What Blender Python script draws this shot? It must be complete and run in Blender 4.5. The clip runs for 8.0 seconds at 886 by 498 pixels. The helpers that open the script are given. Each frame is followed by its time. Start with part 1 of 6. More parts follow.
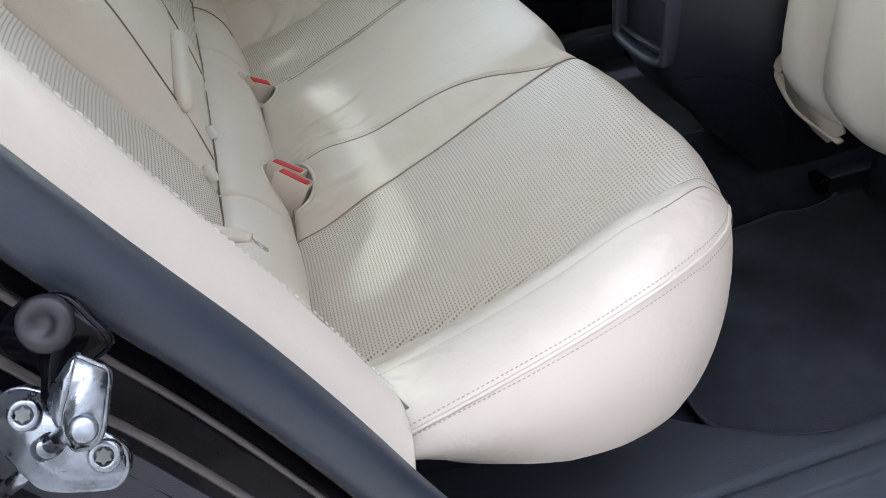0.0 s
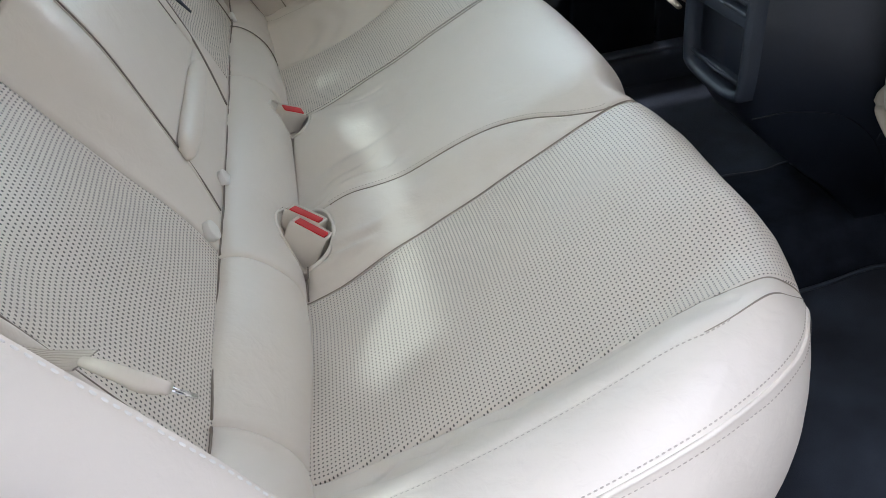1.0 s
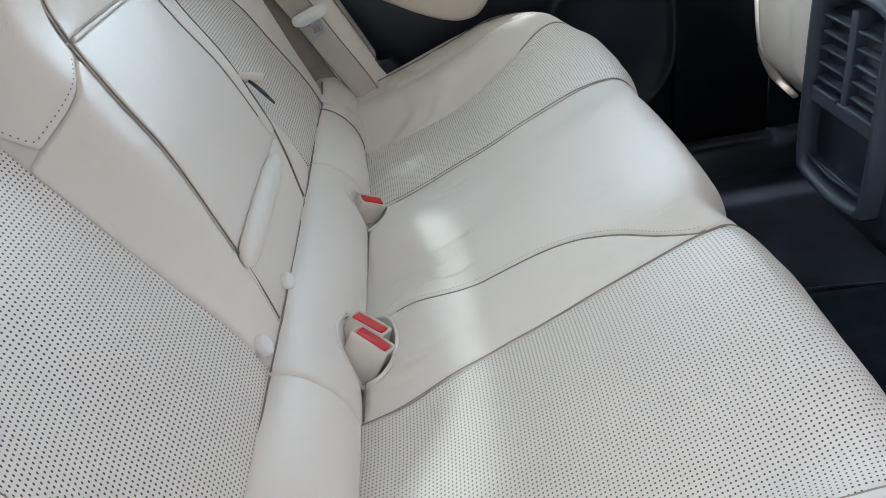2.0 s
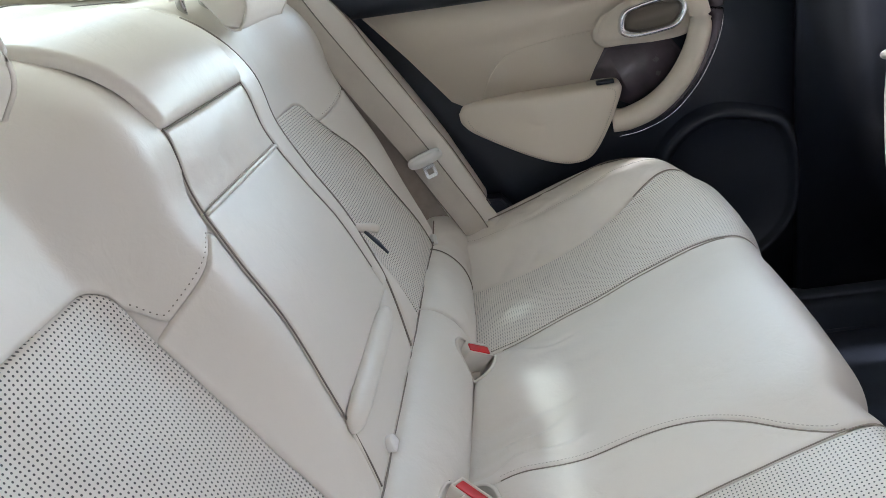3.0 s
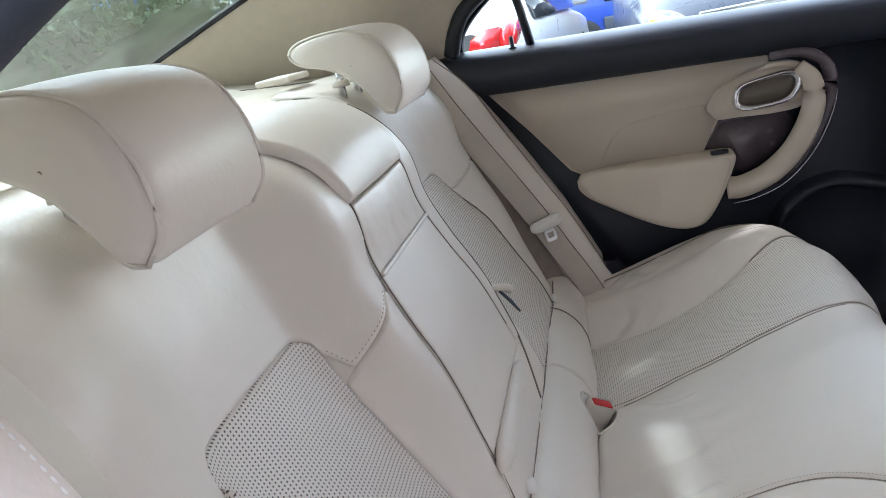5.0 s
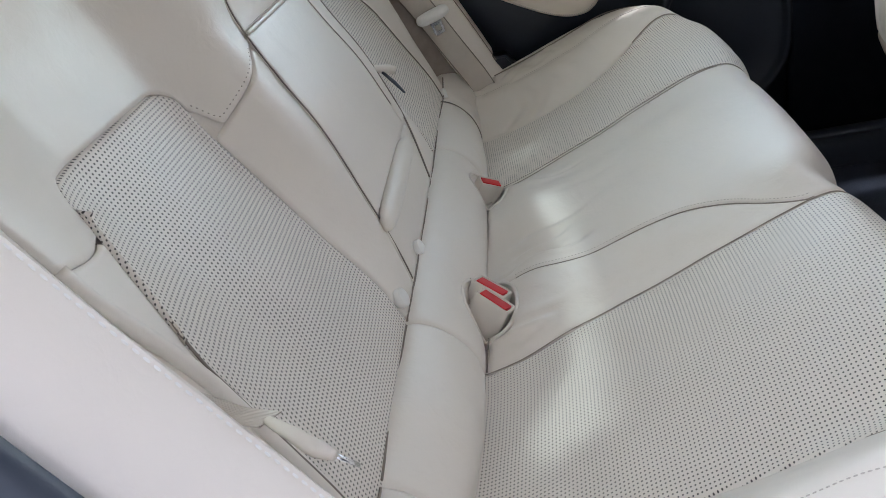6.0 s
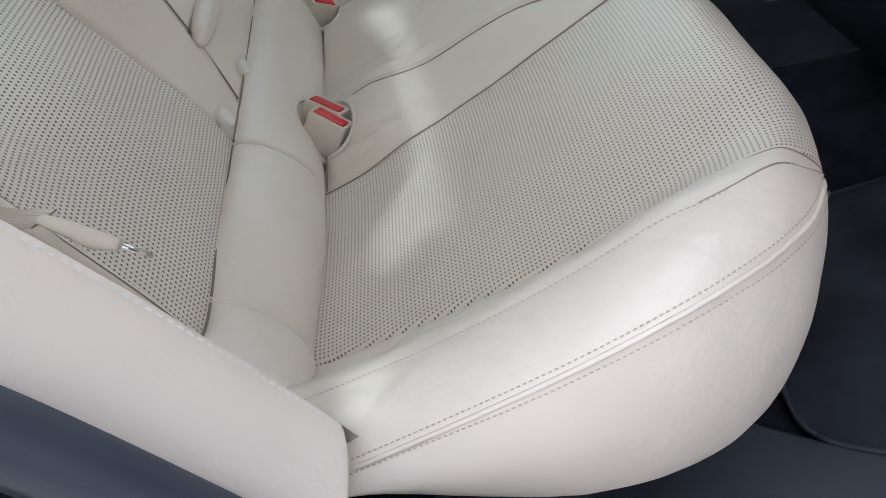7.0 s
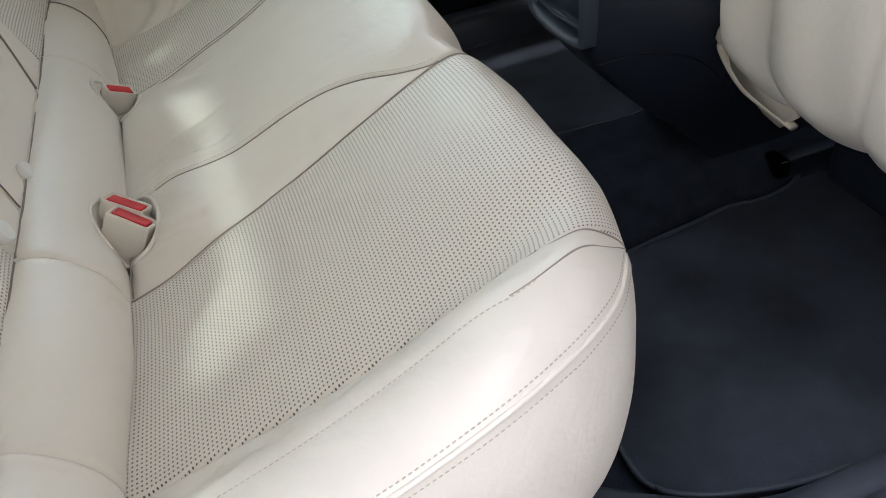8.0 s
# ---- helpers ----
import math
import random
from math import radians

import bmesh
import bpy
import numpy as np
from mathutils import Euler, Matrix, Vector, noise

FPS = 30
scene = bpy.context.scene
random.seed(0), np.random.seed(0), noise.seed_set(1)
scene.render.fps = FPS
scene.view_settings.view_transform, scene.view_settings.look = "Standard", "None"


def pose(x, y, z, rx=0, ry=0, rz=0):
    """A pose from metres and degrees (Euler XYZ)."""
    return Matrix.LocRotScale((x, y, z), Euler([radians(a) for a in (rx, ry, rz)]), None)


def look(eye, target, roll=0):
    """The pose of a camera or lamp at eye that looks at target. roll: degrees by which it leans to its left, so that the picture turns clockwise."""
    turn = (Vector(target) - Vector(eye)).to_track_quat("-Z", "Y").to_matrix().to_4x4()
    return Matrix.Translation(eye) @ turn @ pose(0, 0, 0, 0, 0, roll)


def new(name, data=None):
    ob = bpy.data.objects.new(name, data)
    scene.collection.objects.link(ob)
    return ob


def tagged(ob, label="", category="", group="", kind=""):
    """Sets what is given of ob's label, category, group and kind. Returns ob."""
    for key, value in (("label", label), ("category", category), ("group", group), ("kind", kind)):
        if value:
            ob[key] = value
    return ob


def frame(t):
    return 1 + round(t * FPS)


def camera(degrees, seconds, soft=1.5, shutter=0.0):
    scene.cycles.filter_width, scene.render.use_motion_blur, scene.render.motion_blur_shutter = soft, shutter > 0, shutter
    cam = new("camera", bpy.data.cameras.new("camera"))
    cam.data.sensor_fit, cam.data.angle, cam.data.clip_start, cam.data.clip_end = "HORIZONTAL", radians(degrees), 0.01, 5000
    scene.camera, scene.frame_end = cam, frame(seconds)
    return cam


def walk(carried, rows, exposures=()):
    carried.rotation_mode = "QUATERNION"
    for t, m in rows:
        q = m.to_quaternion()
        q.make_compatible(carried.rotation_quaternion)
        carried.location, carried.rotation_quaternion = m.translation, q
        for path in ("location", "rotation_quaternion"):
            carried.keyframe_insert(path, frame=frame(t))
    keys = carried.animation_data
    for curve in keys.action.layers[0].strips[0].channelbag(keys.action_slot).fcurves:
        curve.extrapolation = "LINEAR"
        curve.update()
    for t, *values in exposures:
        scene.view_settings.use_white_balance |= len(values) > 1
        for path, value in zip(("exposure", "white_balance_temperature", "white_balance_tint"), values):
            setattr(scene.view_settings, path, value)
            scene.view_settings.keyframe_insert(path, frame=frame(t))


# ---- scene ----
cam = camera(61.3, 8.0, soft=0.85)
PATH = [
    (0, (-0.012, -0.994, 1.077), (0.381, 0.557, -0.122), -5.8),
    (0.5, (0.005, -0.919, 1.079), (0.367, 0.619, -0.147), -6.4),
    (1, (0.078, -0.876, 1.073), (0.269, 0.714, -0.126), -8.6),
    (1.2, (0.09, -0.861, 1.073), (0.24, 0.752, -0.101), -8.6),
    (2.3, (0.138, -0.77, 1.103), (0.019, 0.967, 0.119), -10.8),
    (2.5, (0.142, -0.762, 1.113), (-0.022, 1.001, 0.182), -10.9),
    (3, (0.125, -0.747, 1.146), (-0.141, 1.081, 0.38), -11.1),
    (3.5, (0.11, -0.744, 1.192), (-0.258, 1.13, 0.596), -11.1),
    (4, (0.094, -0.768, 1.22), (-0.362, 1.12, 0.746), -11.2),
    (4.2, (0.089, -0.787, 1.221), (-0.396, 1.1, 0.767), -11.3),
    (5.3, (0.082, -0.872, 1.174), (-0.375, 0.951, 0.49), -13.1),
    (5.5, (0.087, -0.886, 1.15), (-0.335, 0.914, 0.387), -13.5),
    (6, (0.105, -0.883, 1.096), (-0.205, 0.832, 0.116), -14.1),
    (6.5, (0.117, -0.887, 1.064), (-0.067, 0.723, -0.109), -13.9),
    (7, (0.133, -0.891, 1.03), (0.077, 0.595, -0.307), -14.3),
    (7.5, (0.150, -0.880, 1.020), (0.294, 0.524, -0.397), -11.6),
    (8, (0.163, -0.859, 1.035), (0.543, 0.622, -0.254), -9.2),
]
walk(cam, [(t, look(eye, target, roll)) for t, eye, target, roll in PATH],
     exposures=[(0.0, 4.95, 6650, 14.5), (1.0, 4.9, 6400, 14), (2.5, 5.25, 6150, 14.5), (3.0, 5.1, 6250, 16), (4.0, 4.65, 6450, 23.5), (5.5, 4.9, 6250, 17.5), (7.0, 4.7, 6600, 14), (8.0, 4.95, 6800, 12.5)])

# ---- light ----
world = bpy.data.worlds.new("sky")
scene.world = world
world.use_nodes = True
_wn = world.node_tree
_sky = _wn.nodes.new("ShaderNodeTexSky")
_sky.sky_type, _sky.sun_disc = "NISHITA", False
SUN_ELEV, SUN_AZ = 56.0, 163.0          # degrees; azimuth of the sun from +x towards +y
_sky.sun_elevation, _sky.sun_rotation = radians(SUN_ELEV), radians(90 - SUN_AZ)
_sky.air_density, _sky.dust_density, _sky.ozone_density = 1.0, 0.8, 1.0
_bg = _wn.nodes["Background"]
_grey, _veil = _wn.nodes.new("ShaderNodeRGBToBW"), _wn.nodes.new("ShaderNodeMix")     # thin cloud takes the blue out
_veil.data_type = "RGBA"
_veil.inputs["Factor"].default_value = 0.65
_wn.links.new(_sky.outputs[0], _grey.inputs[0])
_wn.links.new(_sky.outputs[0], _veil.inputs[6])
_wn.links.new(_grey.outputs[0], _veil.inputs[7])
_wn.links.new(_veil.outputs[2], _bg.inputs[0])
_bg.inputs[1].default_value = 0.15
_sl = bpy.data.lights.new("sun", "SUN")
_sl.energy, _sl.angle, _sl.color = 0.20, radians(3.0), (0.93, 0.96, 1.0)
_so = new("sun", _sl)
_se, _sa = radians(SUN_ELEV), radians(SUN_AZ)
_so.matrix_world = look((0, 0, 30), (-math.cos(_se) * math.cos(_sa), -math.cos(_se) * math.sin(_sa), 30 - math.sin(_se)))


# ---- materials ----
def material(name, color, rough=0.5, metal=0.0, coat=0.0, spec=0.5, vary=0.08, vary_scale=6.0, bump=0.0, bump_scale=400.0, bump_dist=0.001,
             sheen=0.0, kind="noise", dots=None, wave=None, detail=5, rvary=0.12, folds=0.0):
    m = bpy.data.materials.new(name)
    m.use_nodes = True
    nt = m.node_tree
    b = nt.nodes["Principled BSDF"]
    b.inputs["Roughness"].default_value, b.inputs["Metallic"].default_value = rough, metal
    b.inputs["Coat Weight"].default_value, b.inputs["Specular IOR Level"].default_value = coat, spec
    b.inputs["Sheen Weight"].default_value = sheen
    co = nt.nodes.new("ShaderNodeTexCoord")
    n1 = nt.nodes.new("ShaderNodeTexNoise")
    n1.inputs["Scale"].default_value, n1.inputs["Detail"].default_value = vary_scale, detail
    nt.links.new(co.outputs["Object"], n1.inputs["Vector"])
    ramp = nt.nodes.new("ShaderNodeMapRange")
    ramp.inputs["From Min"].default_value, ramp.inputs["From Max"].default_value = 0.3, 0.7
    ramp.inputs["To Min"].default_value, ramp.inputs["To Max"].default_value = 1 - vary, 1 + vary
    nt.links.new(n1.outputs[0], ramp.inputs[0])
    mul = nt.nodes.new("ShaderNodeMix")
    mul.data_type, mul.blend_type = "RGBA", "MULTIPLY"
    mul.inputs["Factor"].default_value = 1.0
    mul.inputs[6].default_value = (*color, 1)
    nt.links.new(ramp.outputs[0], mul.inputs[7])
    col = mul.outputs[2]
    rr = nt.nodes.new("ShaderNodeMapRange")
    rr.inputs["From Min"].default_value, rr.inputs["From Max"].default_value = 0.3, 0.7
    rr.inputs["To Min"].default_value, rr.inputs["To Max"].default_value = rough * (1 - rvary), min(1, rough * (1 + rvary))
    nt.links.new(n1.outputs[0], rr.inputs[0])
    nt.links.new(rr.outputs[0], b.inputs["Roughness"])
    height = None
    if bump:
        tex = nt.nodes.new("ShaderNodeTexVoronoi" if kind == "grain" else "ShaderNodeTexNoise")
        tex.inputs["Scale"].default_value = bump_scale
        nt.links.new(co.outputs["Object"], tex.inputs["Vector"])
        height = tex.outputs[0]
        bp = nt.nodes.new("ShaderNodeBump")
        bp.inputs["Strength"].default_value, bp.inputs["Distance"].default_value = bump, bump_dist
        nt.links.new(height, bp.inputs["Height"])
        nt.links.new(bp.outputs[0], b.inputs["Normal"])
        if folds:                           # soft hand-sized folds and fine creases
            for scale, stretch, deep in ((16.0, 0.9, 0.0022), (70.0, 1.6, 0.0006)):
                fo = nt.nodes.new("ShaderNodeTexNoise")
                fo.inputs["Scale"].default_value, fo.inputs["Detail"].default_value, fo.inputs["Distortion"].default_value = scale, 4, stretch
                nt.links.new(co.outputs["Object"], fo.inputs["Vector"])
                fb = nt.nodes.new("ShaderNodeBump")
                fb.inputs["Strength"].default_value, fb.inputs["Distance"].default_value = folds, deep
                nt.links.new(fo.outputs[0], fb.inputs["Height"])
                nt.links.new(bp.outputs[0], fb.inputs["Normal"])
                nt.links.new(fb.outputs[0], b.inputs["Normal"])
                bp = fb
    if dots:                                # round punched holes on a grid: pitch across and along, radius, in metres
        across, along, radius = dots
        sep = nt.nodes.new("ShaderNodeSeparateXYZ")
        nt.links.new(co.outputs["UV"], sep.inputs[0])

        def op(kind2, a, c=None):
            nd = nt.nodes.new("ShaderNodeMath")
            nd.operation = kind2
            for i, s in enumerate((a, c)):
                if s is None:
                    continue
                if isinstance(s, (int, float)):
                    nd.inputs[i].default_value = s
                else:
                    nt.links.new(s, nd.inputs[i])
            return nd.outputs[0]

        def offset(coord, pitch):
            f = op("MULTIPLY", op("SUBTRACT", op("FRACT", op("DIVIDE", coord, pitch)), 0.5), pitch)
            return op("MULTIPLY", f, f)
        dist = op("SQRT", op("ADD", offset(sep.outputs[0], across), offset(sep.outputs[1], along)))
        hole = nt.nodes.new("ShaderNodeMapRange")
        hole.inputs["From Min"].default_value, hole.inputs["From Max"].default_value = radius * 0.8, radius * 1.15
        hole.inputs["To Min"].default_value, hole.inputs["To Max"].default_value = 0.0, 1.0
        nt.links.new(dist, hole.inputs[0])
        mx = nt.nodes.new("ShaderNodeMix")
        mx.data_type = "RGBA"
        mx.inputs[6].default_value = (0.075, 0.066, 0.058, 1)
        nt.links.new(hole.outputs[0], mx.inputs[0])
        nt.links.new(col, mx.inputs[7])
        col = mx.outputs[2]
        b2 = nt.nodes.new("ShaderNodeBump")
        b2.inputs["Strength"].default_value, b2.inputs["Distance"].default_value = 0.8, 0.0008
        nt.links.new(hole.outputs[0], b2.inputs["Height"])
        if bump:
            nt.links.new(bp.outputs[0], b2.inputs["Normal"])
        nt.links.new(b2.outputs[0], b.inputs["Normal"])
    if wave:                                # fine woven ribs along v
        wv = nt.nodes.new("ShaderNodeTexWave")
        wv.inputs["Scale"].default_value = wave
        wv.inputs["Distortion"].default_value = 0.4
        nt.links.new(co.outputs["UV"], wv.inputs["Vector"])
        b3 = nt.nodes.new("ShaderNodeBump")
        b3.inputs["Strength"].default_value, b3.inputs["Distance"].default_value = 0.5, 0.0006
        nt.links.new(wv.outputs[0], b3.inputs["Height"])
        nt.links.new(b3.outputs[0], b.inputs["Normal"])
    nt.links.new(col, b.inputs["Base Color"])
    return m


CREAM = (0.76, 0.70, 0.625)
LEATHER = material("cream_leather", CREAM, 0.40, spec=0.53, vary=0.02, vary_scale=5, detail=1, rvary=0.03, bump=0.10, bump_scale=420, bump_dist=0.0005, folds=0.6)
PERF = material("perforated_leather", CREAM, 0.40, spec=0.53, vary=0.02, vary_scale=5, detail=1, rvary=0.03, bump=0.18, bump_scale=650, bump_dist=0.0005, kind="grain", dots=(0.0043, 0.0039, 0.00080))
BACKPERF = material("perforated_back_leather", CREAM, 0.45, spec=0.5, vary=0.02, vary_scale=5, detail=1, rvary=0.03, bump=0.18, bump_scale=650, bump_dist=0.0005, kind="grain", dots=(0.0049, 0.0042, 0.00100))
VINYL = material("cream_vinyl", (0.70, 0.615, 0.51), 0.45, vary=0.02, vary_scale=5, detail=1, rvary=0.04, bump=0.25, bump_scale=900, bump_dist=0.0004, kind="grain")
THREAD = material("beige_thread", (0.52, 0.465, 0.40), 0.75, vary=0.1, vary_scale=300)
# brown of sewn seams, also used as painted shade in the roll creases
SEAMCREASE = material("seam_and_crease_shade_brown", (0.23, 0.195, 0.16), 0.8)
SOFTSEAM = material("seam_thread_beige", (0.34, 0.295, 0.245), 0.8)
# brown that carries the shade of the gaps beside the backrests
GAPSHADE = material("gap_shade_brown", (0.33, 0.275, 0.23), 0.9, vary=0.1, vary_scale=60)
WEB = material("belt_webbing", (0.56, 0.50, 0.43), 0.6, vary=0.04, vary_scale=30, wave=260)
SELVEDGE = material("webbing_edge", (0.26, 0.225, 0.19), 0.85)
CREAMPL = material("cream_plastic", (0.72, 0.66, 0.58), 0.38, vary=0.03, vary_scale=20)
HEADLINER = material("headliner_fabric", (0.60, 0.53, 0.43), 0.9, vary=0.04, vary_scale=40, bump=0.3, bump_scale=1200, bump_dist=0.0005)
NAVY = material("navy_black_plastic", (0.0125, 0.0170, 0.0275), 0.46, vary=0.12, vary_scale=12, bump=0.3, bump_scale=900, bump_dist=0.0005, kind="grain")
SILLPL = material("dark_sill_plastic", (0.036, 0.045, 0.062), 0.48, vary=0.12, vary_scale=14, bump=0.35, bump_scale=800, bump_dist=0.0006, kind="grain")
CARPET = material("dark_carpet", (0.020, 0.025, 0.036), 0.95, vary=0.35, vary_scale=30, bump=0.8, bump_scale=900, bump_dist=0.002, spec=0.1)
MATFELT = material("dark_mat_felt", (0.040, 0.047, 0.064), 0.95, vary=0.4, vary_scale=9, bump=0.8, bump_scale=1100, bump_dist=0.0015, spec=0.1, sheen=0.04)
SEALRUB = material("soft_door_seal", (0.030, 0.040, 0.058), 0.42, vary=0.12, vary_scale=14, bump=0.15, bump_scale=500, bump_dist=0.0004, kind="grain")
RUBBER = material("rubber_seal", (0.013, 0.015, 0.020), 0.45, vary=0.15, vary_scale=20)
# paler copy of the black paint: the ridges' reflection as colour
RIDGESHEEN = material("ridge_sheen_paint", (0.085, 0.074, 0.076), 0.32, spec=0.4, vary=0.15, vary_scale=40)
PAINT = material("black_car_paint", (0.003, 0.003, 0.005), 0.10, coat=0.0, spec=0.12, vary=0.2, vary_scale=40)
ZINC = material("zinc_plated_steel", (0.30, 0.34, 0.39), 0.30, metal=1.0, vary=0.45, vary_scale=90, rvary=.4, bump=0.2, bump_scale=250, bump_dist=0.0005)
DULLZINC = material("dull_zinc", (0.16, 0.17, 0.17), 0.5, metal=0.7, vary=0.2, vary_scale=200)
CHROME = material("satin_chrome", (0.75, 0.76, 0.78), 0.14, metal=1.0, vary=0.04)
RED = material("red_plastic", (0.64, 0.016, 0.020), 0.38, vary=0.05, vary_scale=40)
WOODTRIM = material("dark_plum_trim", (0.12, 0.100, 0.115), 0.25, vary=0.25, vary_scale=25, coat=0.4)
BUTTON = material("white_plastic", (0.80, 0.78, 0.74), 0.35, vary=0.02)


def glass_material(name, tint=(0.56, 0.65, 0.60), haze=0.0):
    m = bpy.data.materials.new(name)
    m.use_nodes = True
    nt = m.node_tree
    b = nt.nodes["Principled BSDF"]
    nt.nodes.remove(b)
    tr, gl, mix = nt.nodes.new("ShaderNodeBsdfTransparent"), nt.nodes.new("ShaderNodeBsdfGlossy"), nt.nodes.new("ShaderNodeMixShader")
    tr.inputs[0].default_value = (*tint, 1)
    gl.inputs["Roughness"].default_value = 0.02
    fr = nt.nodes.new("ShaderNodeFresnel")
    fr.inputs[0].default_value = 1.4
    nt.links.new(fr.outputs[0], mix.inputs[0])
    nt.links.new(tr.outputs[0], mix.inputs[1])
    nt.links.new(gl.outputs[0], mix.inputs[2])
    out = mix.outputs[0]
    if haze:                                # dust and finger marks on the pane
        df, mx2 = nt.nodes.new("ShaderNodeBsdfDiffuse"), nt.nodes.new("ShaderNodeMixShader")
        df.inputs[0].default_value = (0.75, 0.8, 0.76, 1)
        co, n = nt.nodes.new("ShaderNodeTexCoord"), nt.nodes.new("ShaderNodeTexNoise")
        n.inputs["Scale"].default_value, n.inputs["Detail"].default_value = 3.0, 4
        nt.links.new(co.outputs["Object"], n.inputs["Vector"])
        mr = nt.nodes.new("ShaderNodeMapRange")
        mr.inputs["From Min"].default_value, mr.inputs["From Max"].default_value = 0.35, 0.7
        mr.inputs["To Min"].default_value, mr.inputs["To Max"].default_value = haze * 0.4, haze * 1.6
        nt.links.new(n.outputs[0], mr.inputs[0])
        nt.links.new(mr.outputs[0], mx2.inputs[0])
        nt.links.new(out, mx2.inputs[1])
        nt.links.new(df.outputs[0], mx2.inputs[2])
        out = mx2.outputs[0]
    nt.links.new(out, nt.nodes["Material Output"].inputs[0])
    return m


GLASS = glass_material("window_glass")
HAZE = glass_material("dusty_window_glass", (0.21, 0.255, 0.235), 0.17)


# ---- mesh helpers ----
def sm(a, b, x):
    t = np.clip((np.asarray(x, float) - a) / (b - a), 0, 1)
    return t * t * (3 - 2 * t)


def spline(pts):
    """Catmull-Rom through the points, evaluated on t in 0..1 (arrays allowed)."""
    P = np.array(pts, float)
    P = np.vstack([2 * P[0] - P[1], P, 2 * P[-1] - P[-2]])
    n = len(pts) - 1

    def at(t):
        t = np.clip(np.asarray(t, float), 0, 1) * n
        i = np.minimum(t.astype(int), n - 1)
        f = (t - i)[..., None]
        a, b, c, d = P[i], P[i + 1], P[i + 2], P[i + 3]
        return 0.5 * (2 * b + (c - a) * f + (2 * a - 5 * b + 4 * c - d) * f ** 2 + (3 * b - a - 3 * c + d) * f ** 3)
    return at


def part(name, mesh, material_, parent=None, label="", smooth=True):
    """Links a mesh (or a bmesh) as one object, under a thing or a part."""
    if isinstance(mesh, bmesh.types.BMesh):
        me = bpy.data.meshes.new(name)
        mesh.to_mesh(me)
        mesh.free()
        mesh = me
    mesh.materials.clear()
    mesh.materials.append(material_)
    if smooth:
        mesh.polygons.foreach_set("use_smooth", [True] * len(mesh.polygons))
    ob = new(name, mesh)
    if parent is not None:
        ob.parent = parent
    if label:
        ob["label"] = label
    return ob


def thing(name, label, category, group="", kind=""):
    return tagged(new(name), label, category, group, kind)


def sheet_mesh(name, P, uv=None, closed=False, holes=()):
    """A quad sheet through an nu x nv grid of points; closed joins the last row of u to the first."""
    nu, nv = P.shape[:2]
    idx = np.arange(nu * nv).reshape(nu, nv)
    ring = np.vstack([idx, idx[:1]]) if closed else idx
    q = np.stack([ring[:-1, :-1], ring[1:, :-1], ring[1:, 1:], ring[:-1, 1:]], -1).reshape(-1, 4)
    for cx, cy, rx, ry in holes:            # cut an ellipse and draw the cut edge onto it
        P = P.reshape(-1, 3).copy()
        d = np.sqrt(((P[:, 0] - cx) / rx) ** 2 + ((P[:, 1] - cy) / ry) ** 2)
        q = q[(d[q] > 1).any(1)]
        rim = np.unique(q[d[q] <= 1])
        rim = rim[d[rim] > .25]
        P[rim, :2] = (cx, cy) + (P[rim, :2] - (cx, cy)) / d[rim, None]
        P = P.reshape(nu, nv, 3)
    me = bpy.data.meshes.new(name)
    me.from_pydata(P.reshape(-1, 3).tolist(), [], q.tolist())
    if uv is not None:
        lay = me.uv_layers.new(name="uv")
        loops = np.empty(len(me.loops), int)
        me.loops.foreach_get("vertex_index", loops)
        lay.data.foreach_set("uv", uv.reshape(-1, 2)[loops].astype(np.float32).ravel())
    me.update()
    return me


def grid_normals(P):
    du, dv = np.gradient(P, axis=0), np.gradient(P, axis=1)
    n = np.cross(du, dv)
    return n / np.maximum(np.linalg.norm(n, axis=2, keepdims=True), 1e-9)


def crumple(P, size, seed):
    flat = P.reshape(-1, 3) * (1 / size) + seed * 7.31
    return np.array([noise.fractal(Vector(v), 1.0, 2.0, 3) for v in flat]).reshape(P.shape[:2])


